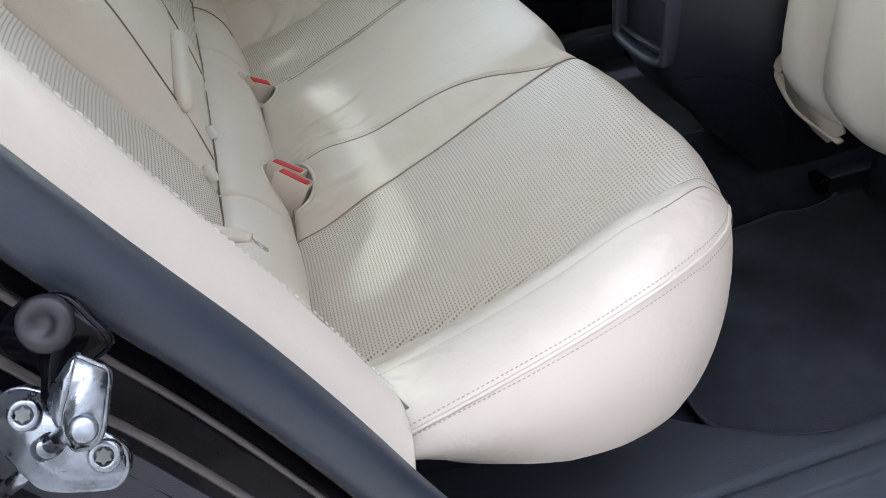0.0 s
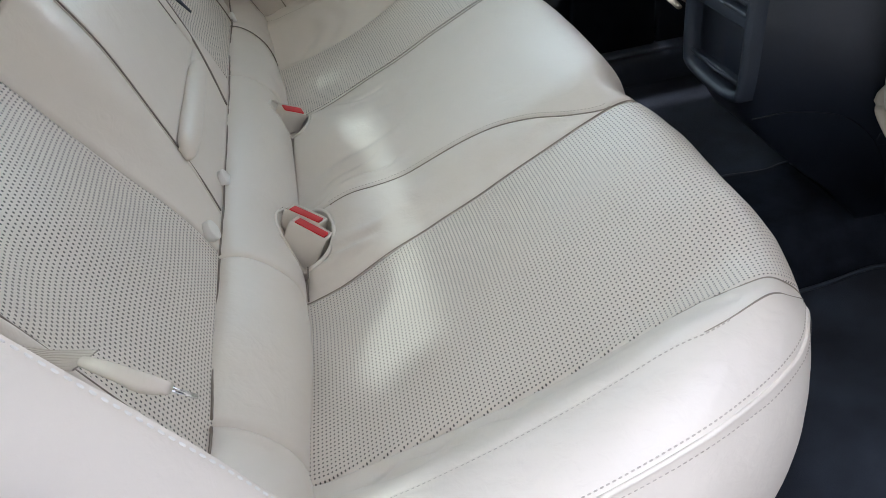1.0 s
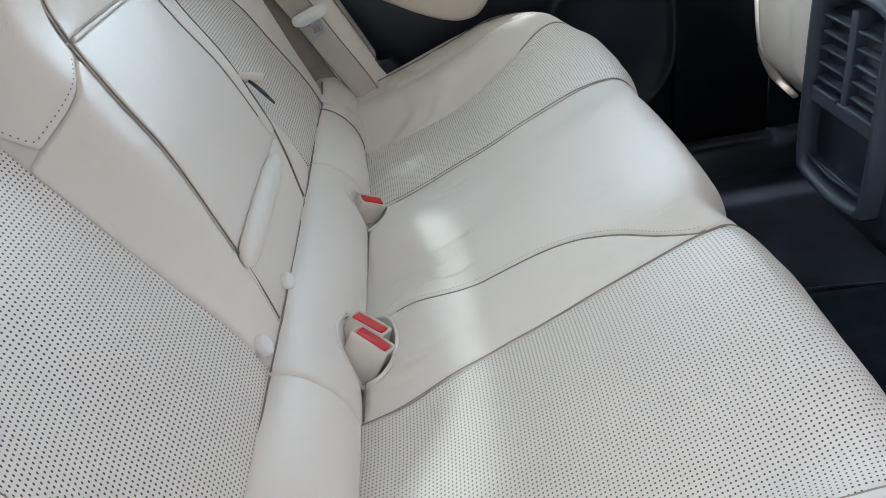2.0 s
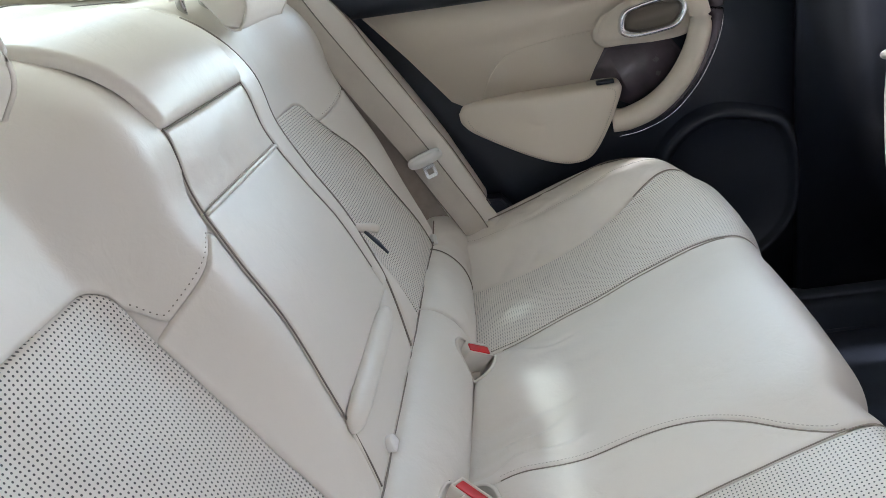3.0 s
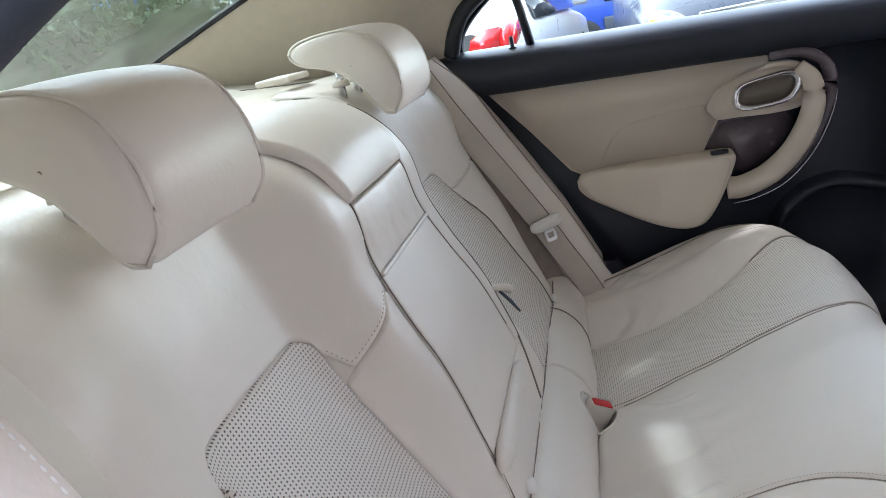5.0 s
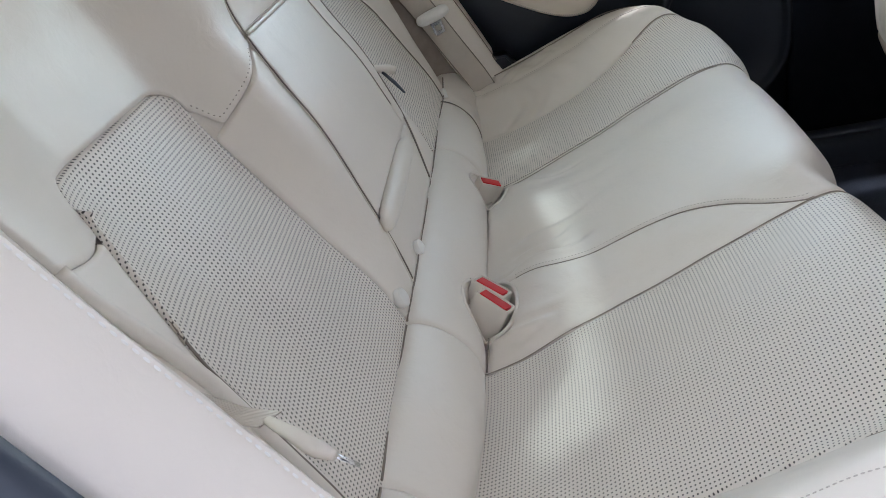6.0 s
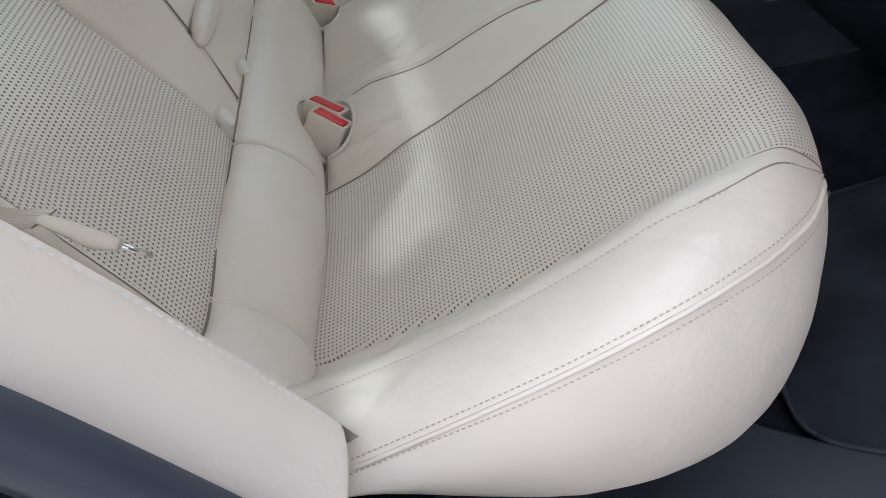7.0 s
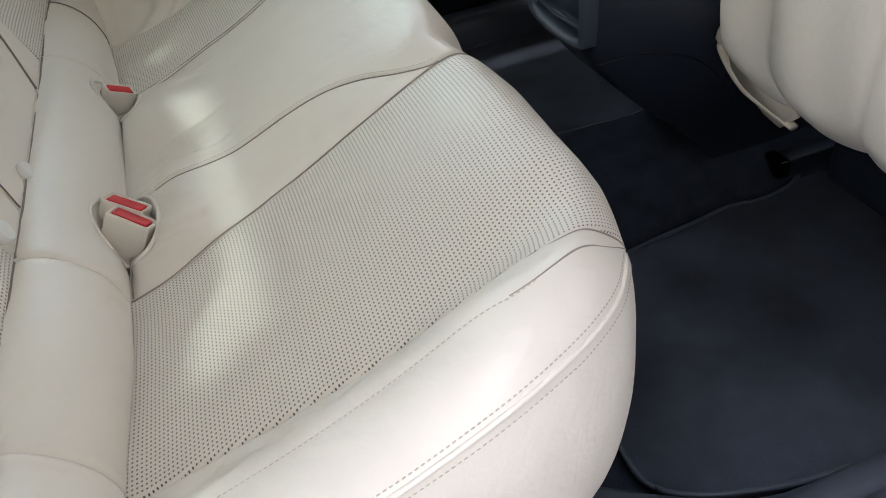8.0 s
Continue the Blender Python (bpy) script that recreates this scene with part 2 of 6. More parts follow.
def pillow(name, surf, dom, nu, nv, mat, parent, tuck=0.012, w=0.016, edges=(1, 1, 1, 1), up=1, bulge=0.0, wr=0.0012, wsize=0.05, seed=1, label="",
           holes=(), creases=()):
    """A padded cover: the patch dom of a surface, its edges rolled down into the seams. edges: u0, u1, v0, v1. creases: (u, v, du, dv, depth, half width)."""
    cl = lambda n: 0.5 * np.linspace(0, 1, n) + 0.5 * (1 - np.cos(np.linspace(0, np.pi, n))) / 2
    u, v = np.meshgrid(cl(nu), cl(nv), indexing="ij")
    P = surf(*dom(u, v))
    n = grid_normals(P)
    up = 1 if (n @ np.array((0.6, 0, 0.8))).mean() > 0 else -1      # covers face up and forward
    n = n * up
    lu = np.linalg.norm(np.diff(P, axis=0), axis=2)
    lv = np.linalg.norm(np.diff(P, axis=1), axis=2)
    cu = np.vstack([np.zeros((1, nv)), np.cumsum(lu, 0)])
    cv = np.hstack([np.zeros((nu, 1)), np.cumsum(lv, 1)])
    off = np.zeros((nu, nv))
    dists = (cu, cu[-1:] - cu, cv, cv[:, -1:] - cv)
    mind = np.minimum.reduce(dists)
    for on, d in zip(edges, dists):
        if on:
            r = np.clip(1 - d / (w * on), 0, 1)
            off -= tuck * (1 - np.sqrt(np.maximum(1 - r * r, 0)))
    off += bulge * np.sin(np.pi * np.clip(u, 0, 1)) * np.sin(np.pi * np.clip(v, 0, 1))
    if wr:
        off += wr * crumple(P, wsize, seed) * np.clip(mind / 0.012, 0.0, 1)
    for a, b, da, db, dep, hw in creases:      # soft furrows with a raised lip on one side
        L = math.hypot(da, db)
        t = ((u - a) * da + (v - b) * db) / L ** 2
        s = ((u - a) * -db + (v - b) * da) / L + 0.02 * np.sin(9 * t + seed)
        fade = sm(0, 0.25, t) * (1 - sm(0.6, 1.0, t)) * np.clip(mind / 0.01, 0, 1)
        off += fade * dep * (-np.exp(-(s / hw) ** 2) + 0.8 * np.exp(-((s - 1.8 * hw) / (1.3 * hw)) ** 2))
    P = P + n * off[..., None]
    uv = np.stack([cu + 0 * u, cv + 0 * v], -1)
    me = sheet_mesh(name, P, uv, holes=holes)
    if up < 0:
        me.flip_normals()
    return part(name, me, mat, parent, label)


def tube_mesh(name, pts, r, n=8, flat=1.0):
    """A round (or flattened) cord through the points, closed at its ends."""
    P = np.array(pts, float)
    T = np.gradient(P, axis=0)
    T /= np.linalg.norm(T, axis=1, keepdims=True)
    ref = np.array((0.0, 0.0, 1.0)) if abs(T[:, 2]).mean() < 0.8 else np.array((1.0, 0.0, 0.0))
    A = np.cross(T, ref)
    A /= np.linalg.norm(A, axis=1, keepdims=True)
    B = np.cross(A, T)
    ang = np.linspace(0, 2 * np.pi, n, endpoint=False)
    R = np.full(len(P), r) if np.isscalar(r) else np.array(r)
    V = P[:, None] + R[:, None, None] * (np.cos(ang)[None, :, None] * A[:, None] + flat * np.sin(ang)[None, :, None] * B[:, None])
    idx = np.arange(len(P) * n).reshape(len(P), n)
    nxt = np.roll(idx, -1, 1)
    q = np.stack([idx[:-1], nxt[:-1], nxt[1:], idx[1:]], -1).reshape(-1, 4).tolist()
    q += [idx[0, ::-1].tolist(), idx[-1].tolist()]
    me = bpy.data.meshes.new(name)
    me.from_pydata(V.reshape(-1, 3).tolist(), [], q)
    me.update()
    return me


def on_surface(surf, a, b, lift=0.0, up=1):
    """Points of a surface along parameter arrays a, b, lifted along its normal, and the normals."""
    e = 1e-3
    P = surf(a, b)
    n = np.cross(surf(a + e, b) - surf(a - e, b), surf(a, b + e) - surf(a, b - e))
    n /= np.maximum(np.linalg.norm(n, axis=-1, keepdims=True), 1e-9)
    n = n * np.sign(n @ np.array((0.6, 0, 0.8)) + 1e-9)[..., None]
    return P + lift * n, n


def stitches(name, P, N, parent, length=0.0027, gap=0.0015, r=0.00055, mat=None, label="row of cream thread stitches"):
    """A row of single thread stitches along a path, lying on the cover."""
    d = np.concatenate([[0], np.cumsum(np.linalg.norm(np.diff(P, axis=0), axis=1))])
    verts, faces = [], []
    s = 0.0
    while s + length < d[-1]:
        a = np.array([np.interp(s, d, P[:, k]) for k in range(3)])
        b = np.array([np.interp(s + length, d, P[:, k]) for k in range(3)])
        n = np.array([np.interp(s, d, N[:, k]) for k in range(3)])
        t = (b - a) / np.linalg.norm(b - a)
        side = np.cross(t, n)
        k = len(verts)
        for q, w in ((a, 0.45), (0.75 * a + 0.25 * b, 1), (0.25 * a + 0.75 * b, 1), (b, 0.45)):
            for c1, c2 in ((-1, 0), (0, 1), (1, 0)):
                verts.append((q + side * r * w * c1 + n * (r * w * c2 - 0.0002)).tolist())
        for i in range(3):
            for j in range(2):
                faces.append((k + 3 * i + j, k + 3 * i + j + 1, k + 3 * i + j + 4, k + 3 * i + j + 3))
        s += length + gap
    me = bpy.data.meshes.new(name)
    me.from_pydata(verts, [], faces)
    me.update()
    return part(name, me, mat or THREAD, parent, label)


def box_bm(lo, hi, bevel=0.004, seg=2):
    bm = bmesh.new()
    bmesh.ops.create_cube(bm, size=1)
    lo, hi = Vector(lo), Vector(hi)
    for v in bm.verts:
        v.co = Vector(((lo[i] + hi[i]) / 2 + v.co[i] * (hi[i] - lo[i])) for i in range(3))
    if bevel:
        bmesh.ops.bevel(bm, geom=bm.edges[:], offset=bevel, segments=seg, affect="EDGES", profile=0.6)
    return bm


def prism_bm(poly, to3, depth, bevel=0.003, seg=2):
    """A plate: the 2D outline poly, mapped by to3(a, b, d), from d = 0 to depth, with rounded rims."""
    bm = bmesh.new()
    a = [bm.verts.new(to3(p[0], p[1], 0)) for p in poly]
    b = [bm.verts.new(to3(p[0], p[1], depth)) for p in poly]
    bm.faces.new(a[::-1])
    top = bm.faces.new(b)
    for i in range(len(poly)):
        j = (i + 1) % len(poly)
        bm.faces.new((a[i], a[j], b[j], b[i]))
    bmesh.ops.recalc_face_normals(bm, faces=bm.faces[:])
    if bevel:
        bmesh.ops.bevel(bm, geom=list(top.edges), offset=bevel, segments=seg, affect="EDGES")
    return bm


def rounded(pts, n=40):
    """A closed smooth outline through 2D points."""
    f = spline(list(pts[-2:]) + list(pts) + list(pts[:3]))
    m = len(pts)
    t = (2 + np.linspace(0, m, n, endpoint=False)) / (m + 4)
    return [tuple(p) for p in f(t)]


def lathe_bm(profile, n=24):
    """Turned round z: rows of radius and height."""
    bm = bmesh.new()
    rows = [[bm.verts.new((r * math.cos(2 * math.pi * i / n), r * math.sin(2 * math.pi * i / n), z)) for i in range(n)] for r, z in profile]
    for a, b in zip(rows, rows[1:]):
        for i in range(n):
            bm.faces.new((a[i], a[(i + 1) % n], b[(i + 1) % n], b[i]))
    bm.faces.new(rows[0][::-1])
    bm.faces.new(rows[-1])
    return bm


def tube_bm(pts, r):
    bm = bmesh.new()
    bm.from_mesh(tube_mesh("tube", spline(pts)(np.linspace(0, 1, 40)), r, 8))
    return bm


def moved(bm, m):
    bmesh.ops.transform(bm, matrix=m, verts=bm.verts[:])
    return bm


def facing(origin, normal, roll=0.0):
    """A pose at origin whose z axis points along normal."""
    return Matrix.Translation(origin) @ Vector(normal).to_track_quat("Z", "Y").to_matrix().to_4x4() @ pose(0, 0, 0, 0, 0, roll)

# ---- rear bench ----
CUSH = spline([(0, .548), (.09, .572), (.18, .605), (.265, .648), (.335, .686), (.378, .698), (.408, .676), (.418, .63), (.408, .57), (.38, .52)])


TOPX = CUSH(np.linspace(0, .555, 80))


def cushion(p, y):
    p, y = np.broadcast_arrays(np.asarray(p, float), np.asarray(y, float))
    a = np.abs(y)
    q = CUSH(p)
    x = q[..., 0] * (1 - 0.055 * sm(0.43, 0.545, a) - 0.135 * sm(0.50, 0.64, a))
    x = x + sm(0.36, 0.52, p) * (np.where(y > 0, 0.010 * sm(0.16, 0.30, a), -0.003 * sm(0.25, 0.36, a) - 0.003 * sm(0.36, 0.47, a)) - 0.014 * np.exp(-((y + 0.148) / 0.030) ** 2))
    x = x - 0.013 * sm(0.25, 0.50, a) * (1 - sm(0.0, 0.25, p)) - 0.012 * (1 - sm(0.0, 0.05, p))
    zx = np.interp(x, TOPX[:, 0], TOPX[:, 1])                 # height of the seat profile at x itself
    z = q[..., 1] + (zx - q[..., 1]) * (1 - sm(0.42, 0.58, p))
    z = z + np.where(y < 0, .074 * (1 - sm(0.34, 0.67, p)), .058 * (1 - sm(0.34, 0.67, p))) * sm(0.465, 0.56, a) * (1 - sm(.52, .8, p)) - 0.012 * sm(0.59, 0.64, a)
    z = z + 0.012 * (1 - sm(0.10, 0.2, a)) * sm(0, 0.1, p) * (1 - sm(0.5, 0.7, p))
    z = z + 0.017 * (1 - sm(0.045, 0.15, x)) * sm(0.0, 0.006, x) * (1 - sm(0.185, 0.222, a)) * sm(0.02, 0.09, a)      # swelling round the buckle wells
    return np.stack([x, y, z], -1)


ROLL = spline([(-.008, .535), (.000, .562), (-.010, .600), (-.034, .630), (-.062, .643), (-.090, .634)])


def roll_surface(q, y):
    q, y = np.broadcast_arrays(np.asarray(q, float), np.asarray(y, float))
    a = np.abs(y)
    r = ROLL(q)
    dent = np.exp(-((y + 0.132) / 0.052) ** 4) + 0.6 * np.exp(-((y - 0.204) / 0.030) ** 4)      # the roll gives way to the wells
    return np.stack([r[..., 0] - 0.013 * sm(0.25, 0.50, a) - 0.006 * dent, y, r[..., 1] + 0.022 * sm(0.46, 0.58, a) * (1 - 0.4 * q)], -1)


P_END = 0.68                      # profile parameter at which strip, bolster and insert meet at the nose


def insert_in(p, s=-1):
    if s > 0:
        return 0.238 + 0.026 * sm(0.02, 0.2, p) - 0.034 * sm(0.28, 0.55, p)
    return 0.224 - 0.033 * sm(0.0, 0.22, p) + 0.006 * sm(0.3, 0.45, p) - 0.02 * sm(0.5, 0.75, p)


def insert_out(p):
    p = np.asarray(p, float)
    return 0.462 + 0.043 * sm(0.05, 0.6, p) + 0.010 * np.exp(-((p - 0.46) / 0.09) ** 2) - 0.010 * sm(0.58, 0.75, p)


def stitch_y(p):
    """Seam between the edge strip and the bolster, closing on the perforated panel at the nose."""
    return 0.505 + 0.053 * (1 - np.clip((np.asarray(p, float) - 0.40) / 0.28, 0, 1) ** 1.2)


WELT = spline([(-.010, .625, .612), (.095, .627, .648), (.177, .627, .677), (.238, .621, .696), (.279, .609, .701), (.311, .595, .702), (.338, .576, .701), (.359, .549, .697), (.372, .528, .686)])


def welt(v, s):
    """Piped outer edge of a bolster, from the back to its rounded nose."""
    v = np.asarray(v, float)
    end = cushion(P_END, s * stitch_y(P_END)) * np.array((1, s, 1)) + np.array((-.001, .004, -.001))
    w = np.interp(v, (0, .22, .42, .56, .65, .74, .83, .92, 1), np.linspace(0, 1, 9))
    P = WELT(w) + (end - WELT(1.0)) * sm(.55, 1, v)[..., None] + np.minimum(v, 0)[..., None] * np.array((.45, 0, .14))
    if s > 0:      # the far bolster is a little wider
        P = P + np.array((0, .008, -.004)) * (1 - sm(.75, 1, v))[..., None]
    return P * np.array((1, s, 1))


def bolster_surface(s):
    """Flat pad between seam and piping."""
    def surf(u, v):
        u, v = np.broadcast_arrays(np.asarray(u, float), np.asarray(v, float))
        a, b = cushion(np.maximum(v, 0) * P_END, s * stitch_y(v * P_END)) + np.minimum(v, 0)[..., None] * np.array((.45, 0, .14)), welt(v, s)
        return a + (b - a) * u[..., None] + np.array((0, 0, .008)) * (np.sin(np.pi * np.clip(u, 0, 1)) * sm(0, .3, 1 - v))[..., None]
    return surf


def centre_y(p, s=-1):
    """Outer rim of the middle seat panel."""
    if s > 0:
        return insert_in(p, 1) - 0.009 + 0.004 * sm(0.38, 0.5, p)
    return np.minimum(0.084 + 0.112 * sm(0.2, 0.51, p) ** 1.35, insert_in(p) - 0.003)


def seam_line(surf, a, b, parent, up, r=0.0007, sink=0.0010):
    """The dark thread-wide furrow of a sewn seam."""
    P, _ = on_surface(surf, a, b, -sink, up)
    part("seam", tube_mesh("seam", P, r, 6), SOFTSEAM if surf is cushion else SEAMCREASE, parent, "sewn seam")


bench = thing("rear_seat_cushion", "cream leather rear bench cushion with perforated seat panels", "car seat")
HOLES = [(.0115, -.131, .031, .055), (.008, .186, .026, .043)]        # centre and half axes of the buckle wells
for side in (-1, 1):
    s = side
    pillow("seat_insert", cushion, lambda u, v: (v * 0.98, s * (insert_in(v * 0.98, s) + u * (insert_out(v * 0.98) - insert_in(v * 0.98, s)))), 60, 90,
           PERF, bench, up=s, bulge=0.006, tuck=0.004, w=0.007, wr=0.0016, wsize=0.09, seed=3 + s, label="perforated cream leather seat panel")
    pillow("edge_strip", cushion, lambda u, v: (v * P_END, s * (insert_out(v * P_END) + u * (stitch_y(v * P_END) - insert_out(v * P_END)))), 22, 110,
           LEATHER, bench, up=s, tuck=0.004, w=0.008, wr=0.0012, wsize=0.035, seed=5 + s, edges=(1, 0, 0, 0), label="puckered leather strip beside the perforated panel",
           creases=[(-.05, .09, .9, .06, .0060, .030), (-.1, .19, 1.0, .03, .0055, .026), (.0, .30, .9, -.02, .0022, .026), (.1, .42, .8, .03, .0010, .02), (.0, .62, .8, .03, .0009, .02)])
    pad = bolster_surface(s)
    pillow("side_bolster", pad, lambda u, v: (u, v * 1.08 - .08), 34, 120,
           LEATHER, bench, up=s, tuck=0.002, w=0.006, edges=(0, 1, 0, 0), wr=0.0016, wsize=0.04, seed=8 + s, label="smooth cream leather outer bolster with light creases",
           creases=[(.1, .35, .8, .012, .0009, .010), (.25, .60, .7, .02, .0008, .009), (-.1, .16, .9, .04, .0022, .022), (-.1, .09, .9, .03, .0020, .02), (.2, .76, .7, .015, .0007, .009), (.3, .48, .6, .015, .0006, .008)] + ([(-.05, .13, .8, .10, .0045, .035), (.05, .26, .7, .05, .0035, .03)] if s > 0 else []))
    p1 = 0.505 if s < 0 else 0.52
    pillow("shoulder_strip", cushion, lambda u, v: (v * p1, s * (centre_y(v * p1, s) + u * (insert_in(v * p1, s) - centre_y(v * p1, s)))), 36, 70,
           LEATHER, bench, up=s, tuck=0.004, w=0.008, wr=0.0020, wsize=0.05, seed=11 + s, edges=(0.6, 1, 1, 0), label="plain leather strip beside the middle seat", holes=HOLES,
           creases=[(.62, .0, .1, .25, .003, .05), (.8, .02, .05, .2, .003, .04)])
    # skirt from the welt down to the base, carried round the nose
    wl = np.linspace(0, 1, 90)
    pw = np.where(wl < 0.7, wl / 0.7 * P_END, P_END + (wl - 0.7) / 0.3 * (0.94 - P_END))
    front = cushion(np.maximum(pw, P_END), s * (insert_out(pw) + .003))
    top = np.where((wl < 0.7)[:, None], welt(np.minimum(wl / .7, 1), s), welt(1.0, s) + (front - welt(1.0, s)) * sm(.695, .76, wl)[:, None])
    low = spline([(.02, .622, .622), (.08, .625, .575), (.17, .622, .530), (.265, .605, .505), (.335, .570, .500), (.378, .51, .50)])(np.minimum(1, wl / .72)) * np.array((1, s, 1))
    mid = 0.5 * (top + low) + np.stack([0.016 * sm(.30, .60, wl) * (1 - sm(.66, .85, wl)), s * (0.026 - .004 * wl), 0 * wl], -1)
    tt = np.linspace(0, 1, 26)[None, :, None]
    SK = (1 - tt) ** 2 * top[:, None] + 2 * tt * (1 - tt) * mid[:, None] + tt ** 2 * low[:, None]
    nrm = grid_normals(SK)
    nrm = nrm * (1 if (nrm[:60, :, 1] * s).mean() > 0 else -1)
    edge = np.clip(1 - np.linspace(0, 1, 26) / 0.05, 0, 1)
    SK = SK + nrm * (-0.0006 * (1 - np.sqrt(1 - edge ** 2)))[None, :, None] + nrm * (0.0012 * crumple(SK, 0.06, 2))[..., None]
    me = sheet_mesh("side_skirt", SK)
    if s > 0:
        me.flip_normals()
    part("side_skirt", me, LEATHER, bench, "padded cream leather side panel of the cushion")
    cord = welt(np.linspace(-.08, 1, 90), s) - np.array((0, s * .0006, .0006))
    part("piping", tube_mesh("piping", cord, 0.0020 * (1 - .7 * sm(.93, 1, np.linspace(0, 1, 90)))), LEATHER, bench, "raised leather piping along the cushion edge")
    # seams and stitch rows
    pf = np.linspace(.40, P_END, 50)
    seam_line(cushion, pf, s * (stitch_y(pf) + .0005), bench, s, .0008, .0004)
    pf = np.linspace(.38, .70, 50)
    seam_line(cushion, pf, s * (insert_out(pf) + .0012), bench, s, .0009, .0012)
    pin_ = np.linspace(0.0, .75, 120)
    seam_line(cushion, pin_, s * (insert_in(pin_, s) - .001), bench, s)
    pp = np.linspace(0.01, .44, 240)
    stitches("stitching", *on_surface(cushion, pp, s * (stitch_y(pp) + .002), .0008, s), bench, r=.0006)
    if s > 0:
        vf = np.linspace(.02, .93, 120)
        seam_line(pad, np.full(120, .60), vf, bench, s, .0012, -.0024)
        seam_line(roll_surface, np.linspace(.15, 1, 40), np.full(40, .459), bench, s, .0010, -.0006)
    vw = np.linspace(0.01, .955, 240)
    span = np.linalg.norm(pad(1.0, vw) - pad(0.0, vw), axis=-1)
    stitches("stitching", *on_surface(pad, 1 - .0055 / span, vw, .0008, s), bench)
    rowP = SK[:62, 1] + nrm[:62, 1] * .0014
    stitches("stitching", rowP, nrm[:62, 1], bench)
    yr = np.linspace(insert_in(0.0, s), insert_out(0.0), 40)
    seam_line(cushion, np.full(40, .004), s * yr, bench, s, .0010, -.0006)
    pc = np.linspace(0.052, p1, 200)
    seam_line(cushion, pc, s * centre_y(pc, s), bench, s, .0007)
    stitches("stitching", *on_surface(cushion, pc, s * (centre_y(pc, s) - .006), .0012, s), bench, r=0.0005)
    # rolls behind the seat
    pillow("rear_roll", roll_surface, lambda u, v: (v, s * (0.236 + u * 0.222)), 40, 26, LEATHER, bench, up=-s, tuck=0.004, w=0.008, edges=(1, 1, 0.5, 0), bulge=0.004,
           wr=0.0014, seed=20 + s, label="padded leather roll between seat and backrest", creases=[(.0, .25, .3, .15, .003, .05)])
    pillow("rear_roll", roll_surface, lambda u, v: (v, s * (0.458 + u * 0.20)), 34, 26, LEATHER, bench, up=-s, tuck=0.004, w=0.008, edges=(1, 0, 0.5, 0),
           wr=0.005, wsize=.035, seed=23 + s, label="creased leather end of the roll")
pillow("seat_centre", cushion, lambda u, v: (v * 0.98, -centre_y(v * .98) + u * (centre_y(v * .98, 1) + centre_y(v * .98))), 90, 90, LEATHER, bench, up=1, bulge=0.006, tuck=0.004, w=0.008,
       wr=0.0016, wsize=0.10, seed=31, label="smooth cream leather middle seat with soft creases", holes=HOLES,
       creases=[(.10, .04, .05, .17, .0044, .022), (.05, .03, .16, .10, .0046, .022), (.22, .03, .06, .15, .0030, .02), (.86, .06, -.06, .15, .0034, .022), (.55, .10, .05, .2, .0016, .04), (.33, .02, .05, .22, .0022, .025)])
pillow("rear_roll", roll_surface, lambda u, v: (v, -0.236 + u * 0.472), 90, 30, LEATHER, bench, up=-1, tuck=0.004, w=0.008, edges=(1, 1, 0.5, 0), bulge=0.003, wr=0.0014,
       wsize=0.07, seed=33, label="padded leather roll behind the middle seat", holes=HOLES)
# foam under the covers
u, v = np.meshgrid(np.linspace(-.505, .505, 120), np.linspace(0.02, .94, 80), indexing="ij")
P = cushion(v, u)
part("foam_core", sheet_mesh("foam_core", P + grid_normals(P) * .010, holes=HOLES), LEATHER, bench, "leather-covered foam under the seams")
# dark base
core = box_bm((-.06, -.50, .33), (.28, .50, .525), 0.02, 3)
part("seat_base", core, NAVY, bench, "dark plastic base under the cushion")

# ---- backrest ----
BK_SIDE = spline([(-.058, .60), (-.088, .68), (-.135, .755), (-.185, .835), (-.222, .900), (-.247, .965), (-.268, 1.03), (-.292, 1.085), (-.335, 1.125), (-.42, 1.14)])
BK_MID = spline([(-.062, .60), (-.079, .68), (-.102, .755), (-.129, .835), (-.161, .900), (-.188, .965), (-.200, 1.03), (-.240, 1.085), (-.305, 1.125), (-.40, 1.14)])


def back(w, y):
    w, y = np.broadcast_arrays(np.asarray(w, float), np.asarray(y, float))
    a = np.abs(y - 0.012)
    c = 1 - sm(0.157, 0.262, a) + 0.75 * sm(0.40, 0.54, a)
    c = c[..., None]
    p = BK_MID(w) * c + BK_SIDE(w) * (1 - c)
    return np.stack([p[..., 0], y, p[..., 1]], -1)


_wz = np.linspace(0, 1, 400)
_zz = BK_SIDE(_wz)[:, 1]


def wz(z):
    return np.interp(z, _zz, _wz)


def seam_l(w):
    """Joint between the near backrest and the middle back, drawing in towards the top."""
    return -0.151 + 0.125 * (np.interp(w, _wz, _zz) - 0.627)


def seam_r(w):
    return 0.152 - 0.100 * np.maximum(np.interp(w, _wz, _zz) - 0.70, 0)


def insert_top(a):
    """Upper rim of the perforated panel, with rounded corners."""
    r = 0.024
    d = np.clip(np.minimum(a - 0.224, 0.447 - a), 0, r)
    return 0.939 - r + np.sqrt(np.maximum(r * r - (r - d) ** 2, 0))


def panel_low(a):
    """Lower rim of the upper panel, by the distance from the middle."""
    lowa = 0.934 - 0.56 * (a - 0.126)
    side = np.where(a < 0.225, lowa + 0.032 * sm(0.206, 0.225, a), 0.914 - 0.012 * sm(0.446, 0.454, a) + 0.026 * sm(0.46, 0.58, a))
    return np.where((a > 0.225) & (a < 0.446), insert_top(a), side)


